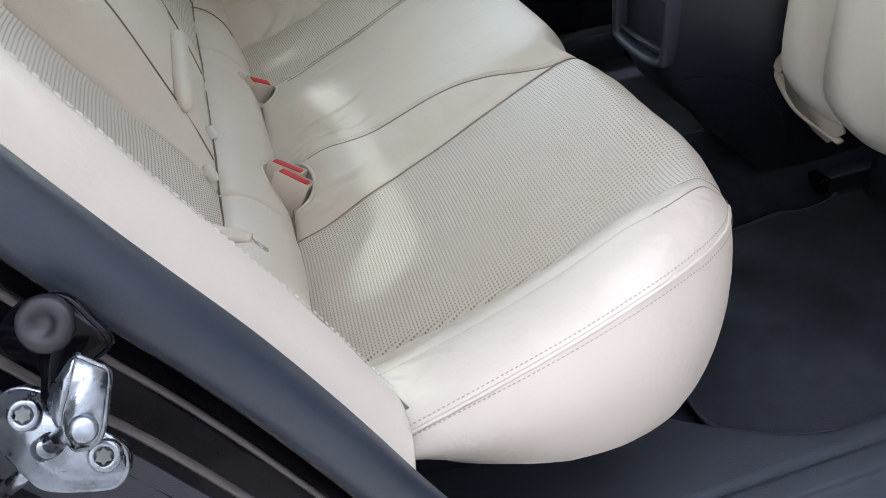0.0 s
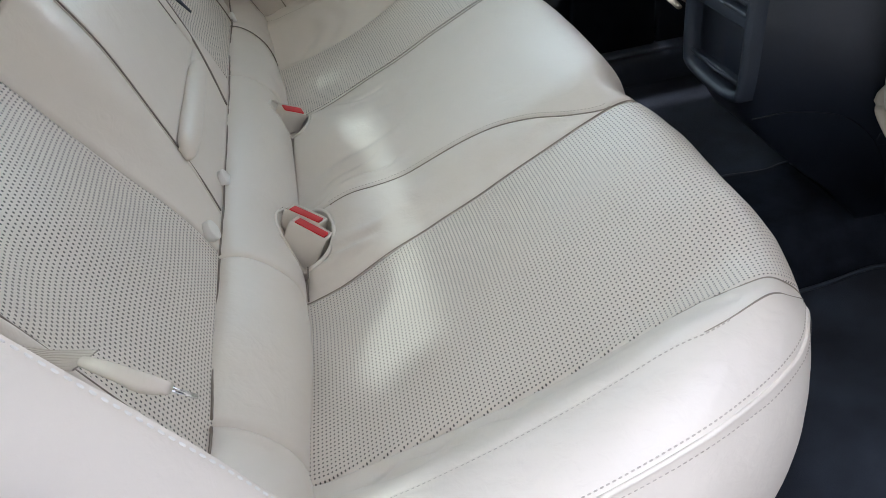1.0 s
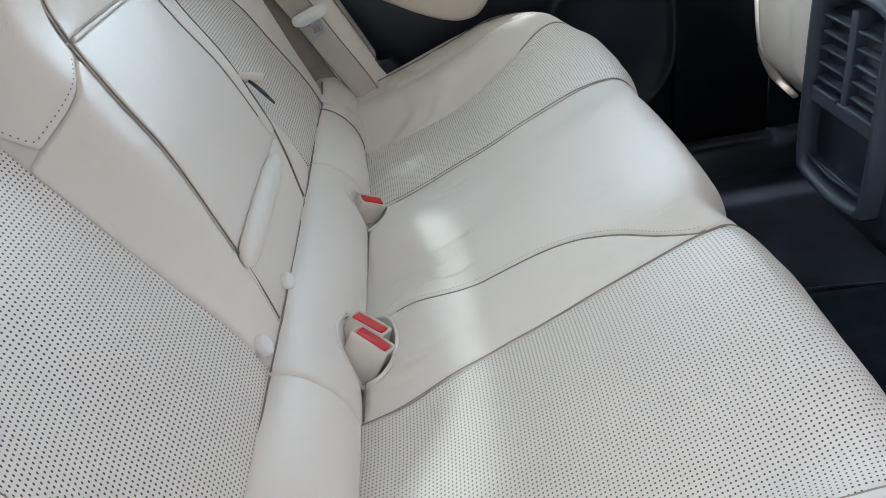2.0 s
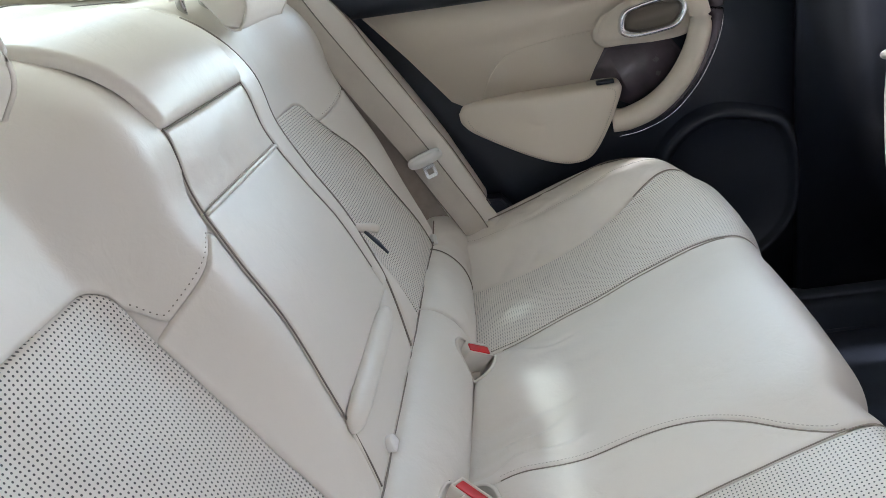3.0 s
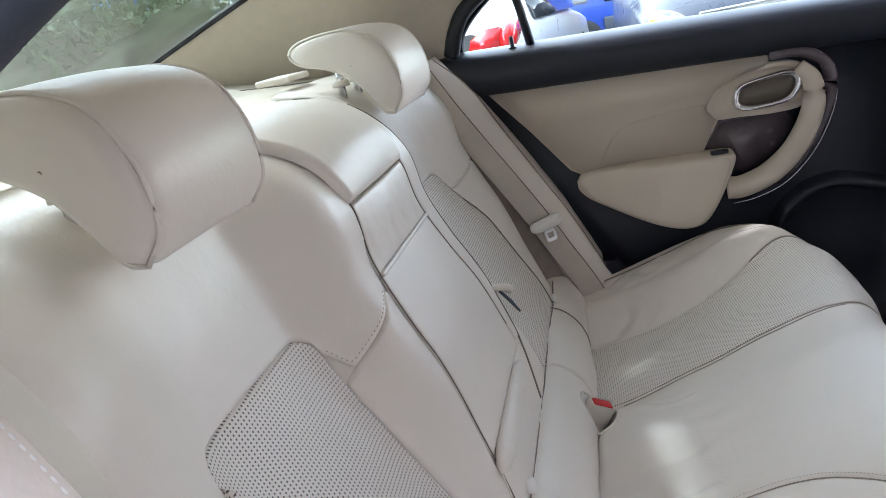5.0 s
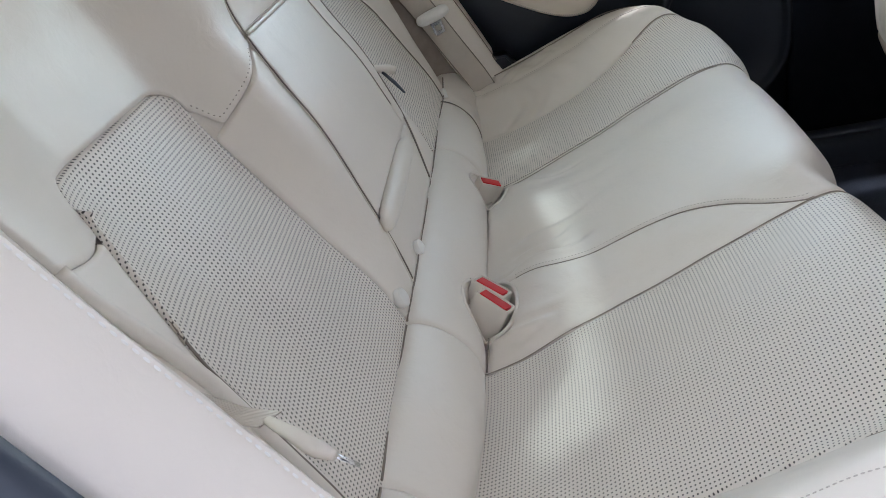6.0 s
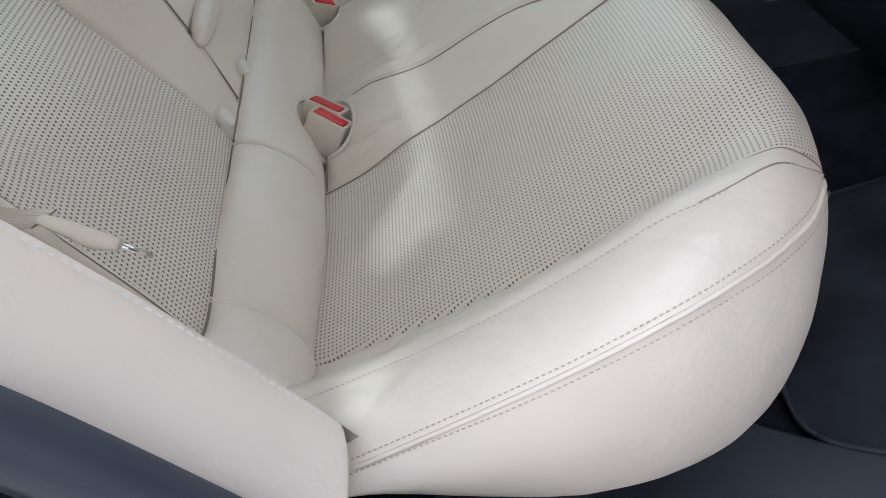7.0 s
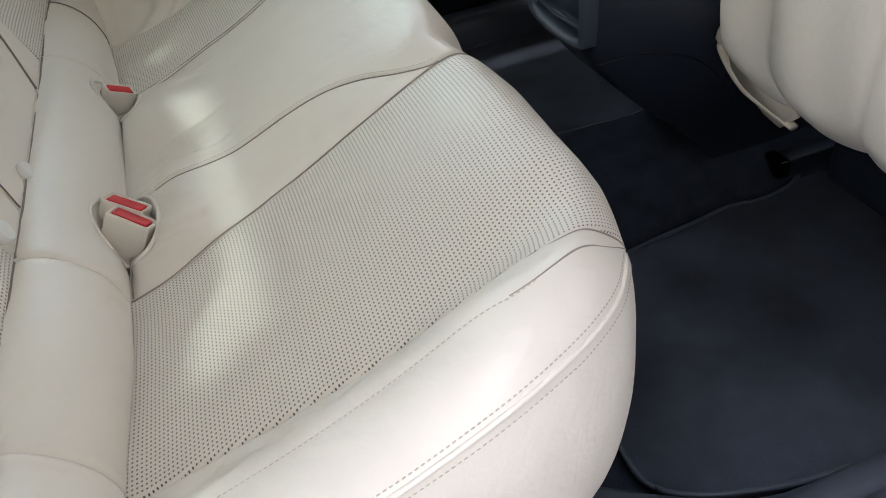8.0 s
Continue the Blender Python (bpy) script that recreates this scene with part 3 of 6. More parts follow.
def shoulder_top(a, s):
    """Upper end of a backrest: the inner corner of the near one is rounded off."""
    if s > 0:
        return 0.985 + 0 * a
    w0 = wz(1.035)
    return w0 + (0.985 - w0) * np.sqrt(1 - (1 - np.clip((a - 0.105) / 0.17, 0, 1)) ** 2)


def insert_side(v, s=-1):
    """Outer rim of the perforated panel, from its foot to its rounded top."""
    return 0.446 + (0.060 if s < 0 else 0.034) * (1 - sm(0.62, 1.05, v))


def outer_rim(v, s):
    """Outer edge of the backrest."""
    return 0.511 + 0.018 * sm(.45, .98, v) if s < 0 else 0.530 + 0.042 * sm(.20, .98, v)


def backrest(s, label):
    b = thing("folding_rear_seat", label, "car seat", "rear seat halves")
    lo = wz(.615)

    def dom_insert(u, v):
        top = wz(insert_top(0.224 + u * 0.223))
        return lo + v * (top - lo), s * (0.224 + u * (insert_side(v, s) - 0.224))
    pillow("back_insert", back, dom_insert, 44, 70, BACKPERF, b, up=-s, bulge=0.008, tuck=0.004, w=0.008, edges=(.8, .8, 0, 1), wr=0.0012, wsize=.08, seed=41 + s,
           label="perforated cream leather back panel")

    def dom_shoulder(u, v):
        wv = lo + v * (wz(.93) - lo)
        a0 = (0.185 - (0.045 * (1 - sm(0, .42, v)))) if s > 0 else 0.002 - seam_l(wv)
        a = a0 + u * (0.224 - a0)
        top = wz(0.934 - 0.56 * (np.maximum(a, .126) - 0.126))
        return lo + v * (top - lo), s * a
    pillow("inner_panel", back, dom_shoulder, 22, 60, LEATHER, b, up=-s, tuck=0.005, w=0.010, edges=(1, 0.5, 0, 0.5), wr=0.001, seed=43 + s, label="plain leather panel beside the armrest")

    def dom_outer(u, v):
        top = wz(panel_low(.457 + u * (outer_rim(1.0, s) - .457)) - .001)
        a0 = insert_side(v * (top - lo) / (wz(.915) - lo), s)
        a1 = outer_rim(v, s)
        return lo + v * (top - lo), s * (a0 + u * (a1 - a0))
    pillow("outer_panel", back, dom_outer, 20, 60, LEATHER, b, up=-s, tuck=0.003, w=0.006, edges=(.5, .8, 0, .6 if s < 0 else .2), wr=0.0012, seed=45 + s, label="plain leather outer edge panel")

    vi = np.linspace(0.02, .86, 60)
    seam_line(back, lo + vi * (wz(.914) - lo), s * (insert_side(vi, s) + .0005), b, -s, .0011, -.0018)
    vs_ = np.linspace(0, 1, 50)
    w0_, _ = dom_outer(np.ones(50), vs_)
    edge_ = back(w0_, s * (outer_rim(vs_, s) - .002))
    side_ = np.stack([edge_ + np.array((-.004 - k * .13, -s * .004 * k, -.03 * k)) for k in np.linspace(0, 1, 6)], 1)
    if s < 0:
        roll_ = edge_[4:] + np.array((-.004, .003, -.001))
        part("edge_roll", tube_mesh("edge_roll", roll_, .0065, 12), LEATHER, b, "rounded leather edge of the backrest")
    part("seat_side", sheet_mesh("seat_side", side_), GAPSHADE, b, "side of the backrest, coloured brown for the shade in the gap")

    def dom_top(u, v):
        b0 = 0.185 if s > 0 else 0.119 - .016 * sm(0, .5, v)
        a = b0 + u * ((0.528 if s < 0 else 0.572) - b0 + (0.050 if s < 0 else 0.022) * sm(0.05, 0.40, v))
        w0 = wz(panel_low(a))
        return w0 + v * (shoulder_top(a, s) - w0), s * a
    pillow("upper_panel", back, dom_top, 150, 60, LEATHER, b, up=-s, tuck=0.0035, w=0.007, edges=(.5, 1, 0.5 if s < 0 else .3, 0), wr=0.0015, wsize=.08, seed=47 + s, label="smooth leather upper back panel")
    a = np.linspace(0.190 if s > 0 else 0.132, 0.221, 60)
    stitches("stitching", *on_surface(back, wz(panel_low(a) + .006), s * a, .0010, -s), b, r=0.0006, length=.0018, gap=.0040, mat=SEAMCREASE, label="row of dark stitch holes")
    if s > 0:
        a = np.linspace(0.470, 0.565, 60)
        stitches("stitching", *on_surface(back, wz(panel_low(a) + .006), s * a, .0010, -s), b, r=0.0006, length=.0018, gap=.0040, mat=SEAMCREASE, label="row of dark stitch holes")
    return b


back_near = backrest(-1, "cream leather rear backrest with perforated panel and child seat button")
back_far = backrest(1, "cream leather rear backrest with perforated panel beside the parted belt")


def anchor_button(parent, y, z, lift=.0065):
    x = float(back(wz(z), y)[0]) + lift
    bm = lathe_bm([(0.0110, -0.010), (0.0110, 0.0006), (0.0102, 0.0014), (0.006, 0.0018), (0.001, 0.0018)], 28)
    part("anchor_button", moved(bm, facing((x, y, z), (0.93, 0, 0.36))), BUTTON, parent, "round off-white plastic button")


def shell_lining(parent, y0, y1):
    u, v = np.meshgrid(np.linspace(y0, y1, 40), np.linspace(0.02, .99, 60), indexing="ij")
    P = back(v * (shoulder_top(np.abs(u), -1) - .004 if y1 < -.14 and y0 < -.3 else 1.0), u)
    part("shell_lining", sheet_mesh("shell_lining", P - grid_normals(P) * .0055), LEATHER, parent, "leather lining behind the covers")


shell_lining(back_near, -.527, -.115), shell_lining(back_far, .182, .480)
anchor_button(back_near, -.212, .661)
anchor_button(back_far, .498, .645)

# ---- folding armrest and middle back ----
midback = thing("middle_seat_back", "cream leather middle seat back with folded armrest and padded head section", "car seat")
YL, YR = -.147, .149


def mid_dom(z0, z1):
    a, b = wz(z0), wz(z1)

    def dom(u, v):
        w = a + v * (b - a)
        return w, seam_l(w) + .002 + u * (seam_r(w) - seam_l(w) - .002)
    return dom


pillow("armrest_pad", back, mid_dom(.725, .9455), 60, 60, LEATHER, midback, up=-1, bulge=0.008, tuck=0.004, w=0.008, edges=(.5, .6, .7, .5), wr=0.0012, wsize=.1, seed=61, label="smooth leather armrest pad")
pillow("armrest_top", back, mid_dom(.9475, 1.028), 60, 36, LEATHER, midback, up=-1, bulge=0.007, tuck=0.004, w=0.008, edges=(.5, .6, .5, .6), wr=0.0016, wsize=.045, seed=62, label="puckered leather hinge panel of the armrest",
       creases=[(.35, .1, .05, .5, .0016, .04), (.6, .05, -.03, .5, .0012, .03)])


ty = np.linspace(YL - .004, YR - .048, 50)
tP = back(np.full(50, wz(.716)), ty) + np.stack([0.004 + 0 * ty, 0 * ty, 0.010 * (ty - YL)], -1)
tr = 0.0125 * np.minimum(1, np.sqrt(np.maximum(0.02, 1 - (np.abs(np.linspace(-1, 1, 50))) ** 6)))
part("pull_tab", tube_mesh("pull_tab", tP, tr, 16, 1.25), LEATHER, midback, "rounded leather pull flap")
a = np.linspace(-.098, .116, 120)
stitches("stitching", *on_surface(back, np.full(120, wz(.951)), a, .003, -1), midback, r=0.0006)

for side, z0, z1, r in ((-1, .64, 1.05, .0009), (0, .76, 1.03, .0007), (1, .62, 1.11, .0014)):
    zz = np.linspace(z0, z1, 60)
    ys = (seam_l(wz(zz)) + .001, seam_r(wz(zz)) + .002, .1825 - .055 * (1 - sm(.62, .77, zz)))[side + 1]
    seam_line(back, wz(zz), ys, midback, -1, r, .0006)
yy = np.linspace(-.108, .125, 60)
P, _ = on_surface(back, np.full(60, wz(.9465)), yy, .0012, -1)
part("piping", tube_mesh("piping", P, .0026, 8), LEATHER, midback, "raised leather piping across the armrest")
seam_line(back, np.full(60, wz(1.029)), yy, midback, -1, .0011, .002)
pillow("lower_panel", back, lambda u, v: (wz(.60 + .122 * v), YL - .003 + u * (.178 - .053 * (1 - sm(.15, 1.25, v)) - YL + .003)), 50, 24, LEATHER, midback, up=-1, tuck=0.008, w=0.012, wr=0.001, seed=65, label="plain leather panel under the armrest")
pillow("side_frame", back, lambda u, v: (wz(.725) + v * (wz(1.13) - wz(.725)), seam_r(wz(.725) + v * (wz(1.13) - wz(.725))) + .004 + u * (.177 - seam_r(wz(.725) + v * (wz(1.13) - wz(.725))))), 14, 60, LEATHER, midback, up=-1, tuck=0.006, w=0.008, wr=0.001, seed=66, label="leather border beside the armrest")


def head_surface(q, y):
    w = wz(1.030) + np.asarray(q, float) * (0.98 - wz(1.030))
    return back(w, y) + np.stack([0.016 * np.sin(np.pi * np.clip(q * .9 + .1, 0, 1)) ** 0.8, 0 * w, 0.004 * np.sin(np.pi * np.clip(q, 0, 1))], -1) * np.ones_like(np.asarray(y, float))[..., None]


def head_rim(v):
    """Near edge of the head section, along the rounded shoulder of the backrest beside it."""
    return -.108 - .17 * (1 - np.sqrt(1 - np.clip(v, 0, .98) ** 2))


pillow("head_pad", head_surface, lambda u, v: (v, head_rim(v) + u * (.124 - head_rim(v))), 70, 50, LEATHER, midback, up=-1, bulge=0.006, tuck=0.012, w=0.014, edges=(.8, .7, .8, 0), wr=0.001, seed=68,
       label="thick padded leather head section")
anchor_button(midback, -.086, .648)
shell_lining(midback, -.24, .182)

# dark cords stand in for the shade where the rolls meet the backrests and the cushion
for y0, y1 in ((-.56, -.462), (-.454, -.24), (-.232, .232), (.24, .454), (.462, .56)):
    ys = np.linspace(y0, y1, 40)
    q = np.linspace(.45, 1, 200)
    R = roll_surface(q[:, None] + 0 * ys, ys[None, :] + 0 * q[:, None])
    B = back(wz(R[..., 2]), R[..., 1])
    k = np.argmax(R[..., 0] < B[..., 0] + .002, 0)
    part("seam", tube_mesh("seam", R[k, np.arange(40)] + np.array((.0005, 0, .0005)), .0013, 6), SEAMCREASE, bench, "dark cord standing in for the shade in the crease along the leather roll")
for y0, y1 in ((-.086, .168), (-.222, -.192), (.232, .24)):
    ys = np.linspace(y0, y1, 40)
    seam_line(cushion, np.full(40, .004), ys, bench, 1, .0011, -.0004)

# ---- head restraints ----
def headrest(s, y_in=.228, lift=0.0):
    h = thing("headrest", "cream leather head restraint with piped rim on a rear backrest", "headrest", "rear headrests")
    sec = spline([(-.222, 1.078), (-.205, 1.105), (-.207, 1.150), (-.228, 1.190), (-.265, 1.208), (-.31, 1.210), (-.352, 1.203), (-.366, 1.188), (-.350, 1.172),
                  (-.312, 1.160), (-.275, 1.138), (-.250, 1.105), (-.236, 1.082), (-.222, 1.078)])
    t = np.linspace(0, 1, 70, endpoint=False)
    S = sec(t)
    S[:, 1] += np.maximum(0, 1.13 - S[:, 1]) * lift
    c = np.array((-.272, 1.158))
    wd = 0.436 - y_in
    ys = np.concatenate([np.linspace(0, 0.018, 8), np.linspace(.03, wd - .03, 10), np.linspace(wd - .018, wd, 8)])
    rows = []
    for yy in ys:
        d = min(yy, wd - yy)
        k = 1 - 0.10 * max(0, 1 - d / .018) ** 2.2
        top = 0.006 * math.sin(math.pi * yy / wd)
        q = c + (S - c) * k
        rows.append(np.stack([q[:, 0] + top, np.full(len(S), s * (y_in + yy)), q[:, 1] + top * .5], -1))
    rows = [rows[0] * .0 + np.array((c[0], s * (y_in - .0005), c[1])) + (rows[0] - np.array((c[0], s * y_in, c[1]))) * f for f in (0.02, 0.4, 0.75)] + rows
    e = rows[-1]
    rows += [np.array((c[0], s * 0.4365, c[1])) + (e - np.array((c[0], s * 0.436, c[1]))) * f for f in (0.75, 0.4, 0.02)]
    P = np.stack(rows, 1)
    me = sheet_mesh("headrest_pad", P, closed=True)
    if s > 0:
        me.flip_normals()
    part("headrest_pad", me, LEATHER, h)
    for yy in (y_in + .0055, 0.4305):
        loop = np.stack([c[0] + (S[:, 0] - c[0]) * .985, np.full(len(S), s * yy), c[1] + (S[:, 1] - c[1]) * .985], -1)
        part("piping", tube_mesh("piping", np.vstack([loop, loop[:3]]), 0.0020, 8), LEATHER, h, "thin leather piping round the side of the pad")
    for yy in (0.29, 0.37):
        part("post", tube_mesh("post", [(-.315, s * yy, 1.10), (-.315, s * yy, 1.14), (-.312, s * yy, 1.175)], 0.006, 10), CHROME, h, "steel post")
        bm = lathe_bm([(.014, -.004), (.014, .003), (.010, .006), (.006, .006)], 16)
        part("guide_sleeve", moved(bm, pose(-.315, s * yy, 1.132)), CREAMPL, h, "cream plastic guide sleeve")
    return h


headrest(-1, .262, .10), headrest(1)

# ---- bolsters beside the backrest ----
BI = spline([(.045, .620, .651), (.018, .620, .712), (-.014, .620, .780), (-.040, .620, .827), (-.093, .620, .924), (-.121, .619, .976), (-.166, .615, 1.060), (-.225, .602, 1.125)])
BL = spline([(-.003, .587, .614), (-.043, .586, .700), (-.080, .586, .780), (-.106, .586, .827), (-.160, .586, .924), (-.189, .586, .976), (-.231, .586, 1.060), (-.264, .585, 1.125)])
BO = spline([(.042, .700, .645), (.002, .702, .735), (-.035, .702, .815), (-.080, .702, .895), (-.145, .690, 1.005), (-.225, .655, 1.125)])


BO_NEAR = spline([(.040, .682, .640), (.015, .682, .676), (-.009, .682, .721), (-.034, .682, .769), (-.055, .682, .812), (-.073, .682, .850), (-.096, .682, .898), (-.116, .680, .936), (-.165, .668, 1.03), (-.225, .645, 1.125)])


def side_bolster(s, label):
    """A long pad: a face towards the door, a flank turned to the seat, and the recess between it and the backrest,
    browned for its shade.
    """
    b = thing("side_bolster", label, "seat bolster", "side bolsters")
    t = np.linspace(0, 1, 80)
    back_by = np.array((-.012 if s > 0 else 0, 0, 0))
    i, o, l = BI(t) + back_by, (BO if s > 0 else BO_NEAR)(t) + back_by, BL(t) + back_by
    if s < 0:      # the near flank closes on the backrest but for a narrow slit that opens at its foot
        z = l[:, 2]
        rim = outer_rim(np.clip((wz(z) - wz(.615)) / (wz(.905) - wz(.615)), 0, 1), -1) + .010 + .038 * (1 - sm(.76, .88, z))
        l = back(wz(z), rim) - np.array((.004, 0, 0))
    c = i + np.array((-.030, -.037, -.010))
    cols = [l + np.array((-.055, .014, -.020)), l + np.array((-.020, .010, -.006)), l + np.array((-.006, .004, -.002))]
    for k in np.linspace(0, 1, 22):
        cols.append((1 - k) ** 2 * l + 2 * k * (1 - k) * c + k * k * i)
    flank = np.stack(cols, 1)
    flank = np.concatenate([flank[:1] + np.array((.034 if s > 0 else -.045, .002, -.060 if s > 0 else -.02)), flank], 0)
    cols = []
    for k in np.linspace(0, 1, 30):
        q = i + (o - i) * k
        dome = 0.004 * math.sin(math.pi * k) ** 0.8
        cols.append(q + np.array((dome, 0, dome * .5)))
    bo = o + np.array((-.030, .012, -.008))
    for k in np.linspace(.2, 1, 5):
        cols.append(o + (bo - o) * k)
    face = np.stack(cols, 1)
    sgn = np.array((1, s, 1))
    for nm, P, lab in (("bolster_flank", flank, "leather flank turned towards the backrest"), ("bolster_face", face, "smooth leather face of the bolster")):
        P = P * sgn
        if nm == "bolster_face":
            endr = sm(0, 0.035, t)[:, None, None]
            cen = P[:, P.shape[1] // 2:P.shape[1] // 2 + 1]
            P = cen + (P - cen) * (0.93 + 0.07 * endr) + np.array((-.03, 0, 0)) * (1 - endr) * 0.4
        P = P + (grid_normals(P) * (0.0010 * crumple(P, .07, 5))[..., None])
        if nm == "bolster_face":
            capm = P[:1] * .0 + P[:1].mean(1, keepdims=True) + np.array((-.05, 0, -.004))
            P = np.concatenate([capm * .9 + P[:1] * .1, capm * .45 + P[:1] * .55, P], 0)
        me = sheet_mesh(nm, P)
        if s < 0:
            me.flip_normals()
        part(nm, me, LEATHER, b, lab)
    # sheet closing the gap, its shade put into the brown colour
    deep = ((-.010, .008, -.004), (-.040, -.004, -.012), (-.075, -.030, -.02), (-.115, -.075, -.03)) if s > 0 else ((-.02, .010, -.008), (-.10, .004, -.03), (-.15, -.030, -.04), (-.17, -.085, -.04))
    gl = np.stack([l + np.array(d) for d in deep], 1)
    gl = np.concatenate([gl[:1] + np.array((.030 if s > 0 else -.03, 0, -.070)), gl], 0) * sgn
    part("gap_lining", sheet_mesh("gap_lining", gl), GAPSHADE, b, "lining at the bottom of the gap, coloured brown for its shade")
    if s < 0:
        n = grid_normals(face * sgn)[:, 3]
        n = n * np.sign(n[:, :1])
        stitches("stitching", face[5:, 3] * sgn + n[5:] * .0034, n[5:], b, r=0.0009, length=.0040, gap=.0022, mat=BUTTON, label="row of pale top stitches")
    else:
        part("seam", tube_mesh("seam", (i + np.array((.0016, .0050, .0012))) * sgn, .0009, 6), SEAMCREASE, b, "dark sewn seam")
    return b


side_bolster(-1, "cream leather bolster pad beside the open door")
side_bolster(1, "cream leather bolster pad behind the hanging seat belt")

# ---- buckles ----
def buckle(origin, across, up, width=0.051, depth=0.030, length=0.080):
    """One belt buckle: cream casing with a red press button in its top."""
    b = thing("belt_buckle", "cream plastic belt buckle with a red press button", "belt buckle", "belt buckles")
    X = Vector(across).normalized()
    Z = (Vector(up) - X * Vector(up).dot(X)).normalized()
    Y = Z.cross(X)
    M = Matrix((X, Y, Z)).transposed().to_4x4()
    M.translation = Vector(origin)
    w, d = width / 2, depth / 2
    bm = bmesh.new()
    ring = rounded([(-w, -d * .6), (-w * .9, -d), (0, -d), (w * .9, -d), (w, -d * .6), (w, d * .6), (w * .9, d), (0, d), (-w * .9, d), (-w, d * .6)], 40)
    loops = []
    for z, k in ((-length, 1.04), (-.004, 1.0), (-.001, .985), (0, .95), (-.0005, .86), (-.004, .84)):
        loops.append([bm.verts.new((x * k, y * (k if k > .9 else k * .92), z)) for x, y in ring])
    for a, c in zip(loops, loops[1:]):
        for i in range(40):
            bm.faces.new((a[i], a[(i + 1) % 40], c[(i + 1) % 40], c[i]))
    bm.faces.new(loops[-1])
    part("casing", moved(bm, M), CREAMPL, b, "cream plastic casing")
    rb = box_bm((-w * .80, -d * .70, -.010), (w * .80, d * .56, .0004), .0012)
    part("press_button", moved(rb, M), RED, b, "red press button")
    sl = box_bm((-w * .62, d * .75, -.010), (w * .62, d * .85, -.0030), .0005, 1)
    part("slot", moved(sl, M), NAVY, b, "dark tongue slot")
    return b


buckle((.0150, -.114, .5945), (.037, -.024, -.017), (.28, .22, .9), .048, .025)
buckle((.0190, -.142, .5925), (.033, -.022, -.019), (.28, .22, .9), .048, .025)
buckle((.012, .196, .588), (.034, .014, -.022), (.35, -.10, .9), .040, .024)


def buckle_cup(hole, depth):
    """The lipped well in the upholstery in which the buckles stand, round the cut in roll and cushion."""
    c = thing("buckle_well", "cream lined well for belt buckles in the seat", "buckle well", "buckle wells")
    cx, cy, rx, ry = hole
    an = np.linspace(0, 2 * np.pi, 72, endpoint=False)
    lx, ly = cx + rx * np.cos(an), cy + ry * np.sin(an)
    lz = []
    for x, y in zip(lx, ly):
        R = roll_surface(np.linspace(.22, 1, 80), np.full(80, y))
        zr = np.interp(-x, -R[:, 0], R[:, 2]) if x < R[0, 0] else 0.0
        U = cushion(np.linspace(0, .2, 80), np.full(80, y))
        zc = np.interp(x, U[:, 0], U[:, 2]) if x > U[0, 0] else 0.0
        lz.append(max(zr, zc))
    lz = np.array(lz)
    for _ in range(6):
        lz = .25 * np.roll(lz, 1) + .5 * lz + .25 * np.roll(lz, -1)
    lip = np.stack([lx, ly, lz + .0010], -1)
    cen = lip.mean(0)
    part("well_rim", tube_mesh("well_rim", np.vstack([lip, lip[:3]]), 0.0024, 10), LEATHER, c, "rolled leather rim")
    rows = []
    for k, f in ((1.0, 0), (.97, .06), (.93, .35), (.88, .8), (.8, 1), (.02, 1)):
        q = cen + (lip - cen) * k
        q[:, 2] = lip[:, 2] - depth * f
        rows.append(q)
    part("well_lining", sheet_mesh("well_lining", np.stack(rows, 1), closed=True), LEATHER, c, "shaded leather lining")
    return c


part("well_seam", tube_mesh("well_seam", spline([(.006, -.186, .570), (.003, -.206, .560), (.0, -.222, .549)])(np.linspace(0, 1, 12)), .0009, 6), SEAMCREASE, bench, "dark fold below the buckle well")
for hole in HOLES:
    buckle_cup(hole, .055)


# ---- seat belts ----
def strap_mesh(name, pts, width, across, thick=0.0014):
    P = spline(pts)(np.linspace(0, 1, 60))
    A = np.array(across, float)
    A = np.broadcast_to(A / np.linalg.norm(A), P.shape)
    T = np.gradient(P, axis=0)
    N = np.cross(T, A)
    N /= np.linalg.norm(N, axis=1, keepdims=True)
    ks = [(-.5, 0), (-.48, 1), (-.2, 1), (.2, 1), (.48, 1), (.5, 0), (.48, -1), (-.48, -1)]
    rows = np.stack([P + A * k * width + N * h * thick * .5 for k, h in ks], 0)
    uv = np.stack([np.broadcast_to(np.array([k for k, h in ks])[:, None] * width, rows.shape[:2]), np.broadcast_to(np.linspace(0, .6, 60)[None], rows.shape[:2])], -1)
    return sheet_mesh(name, rows, uv, closed=True)


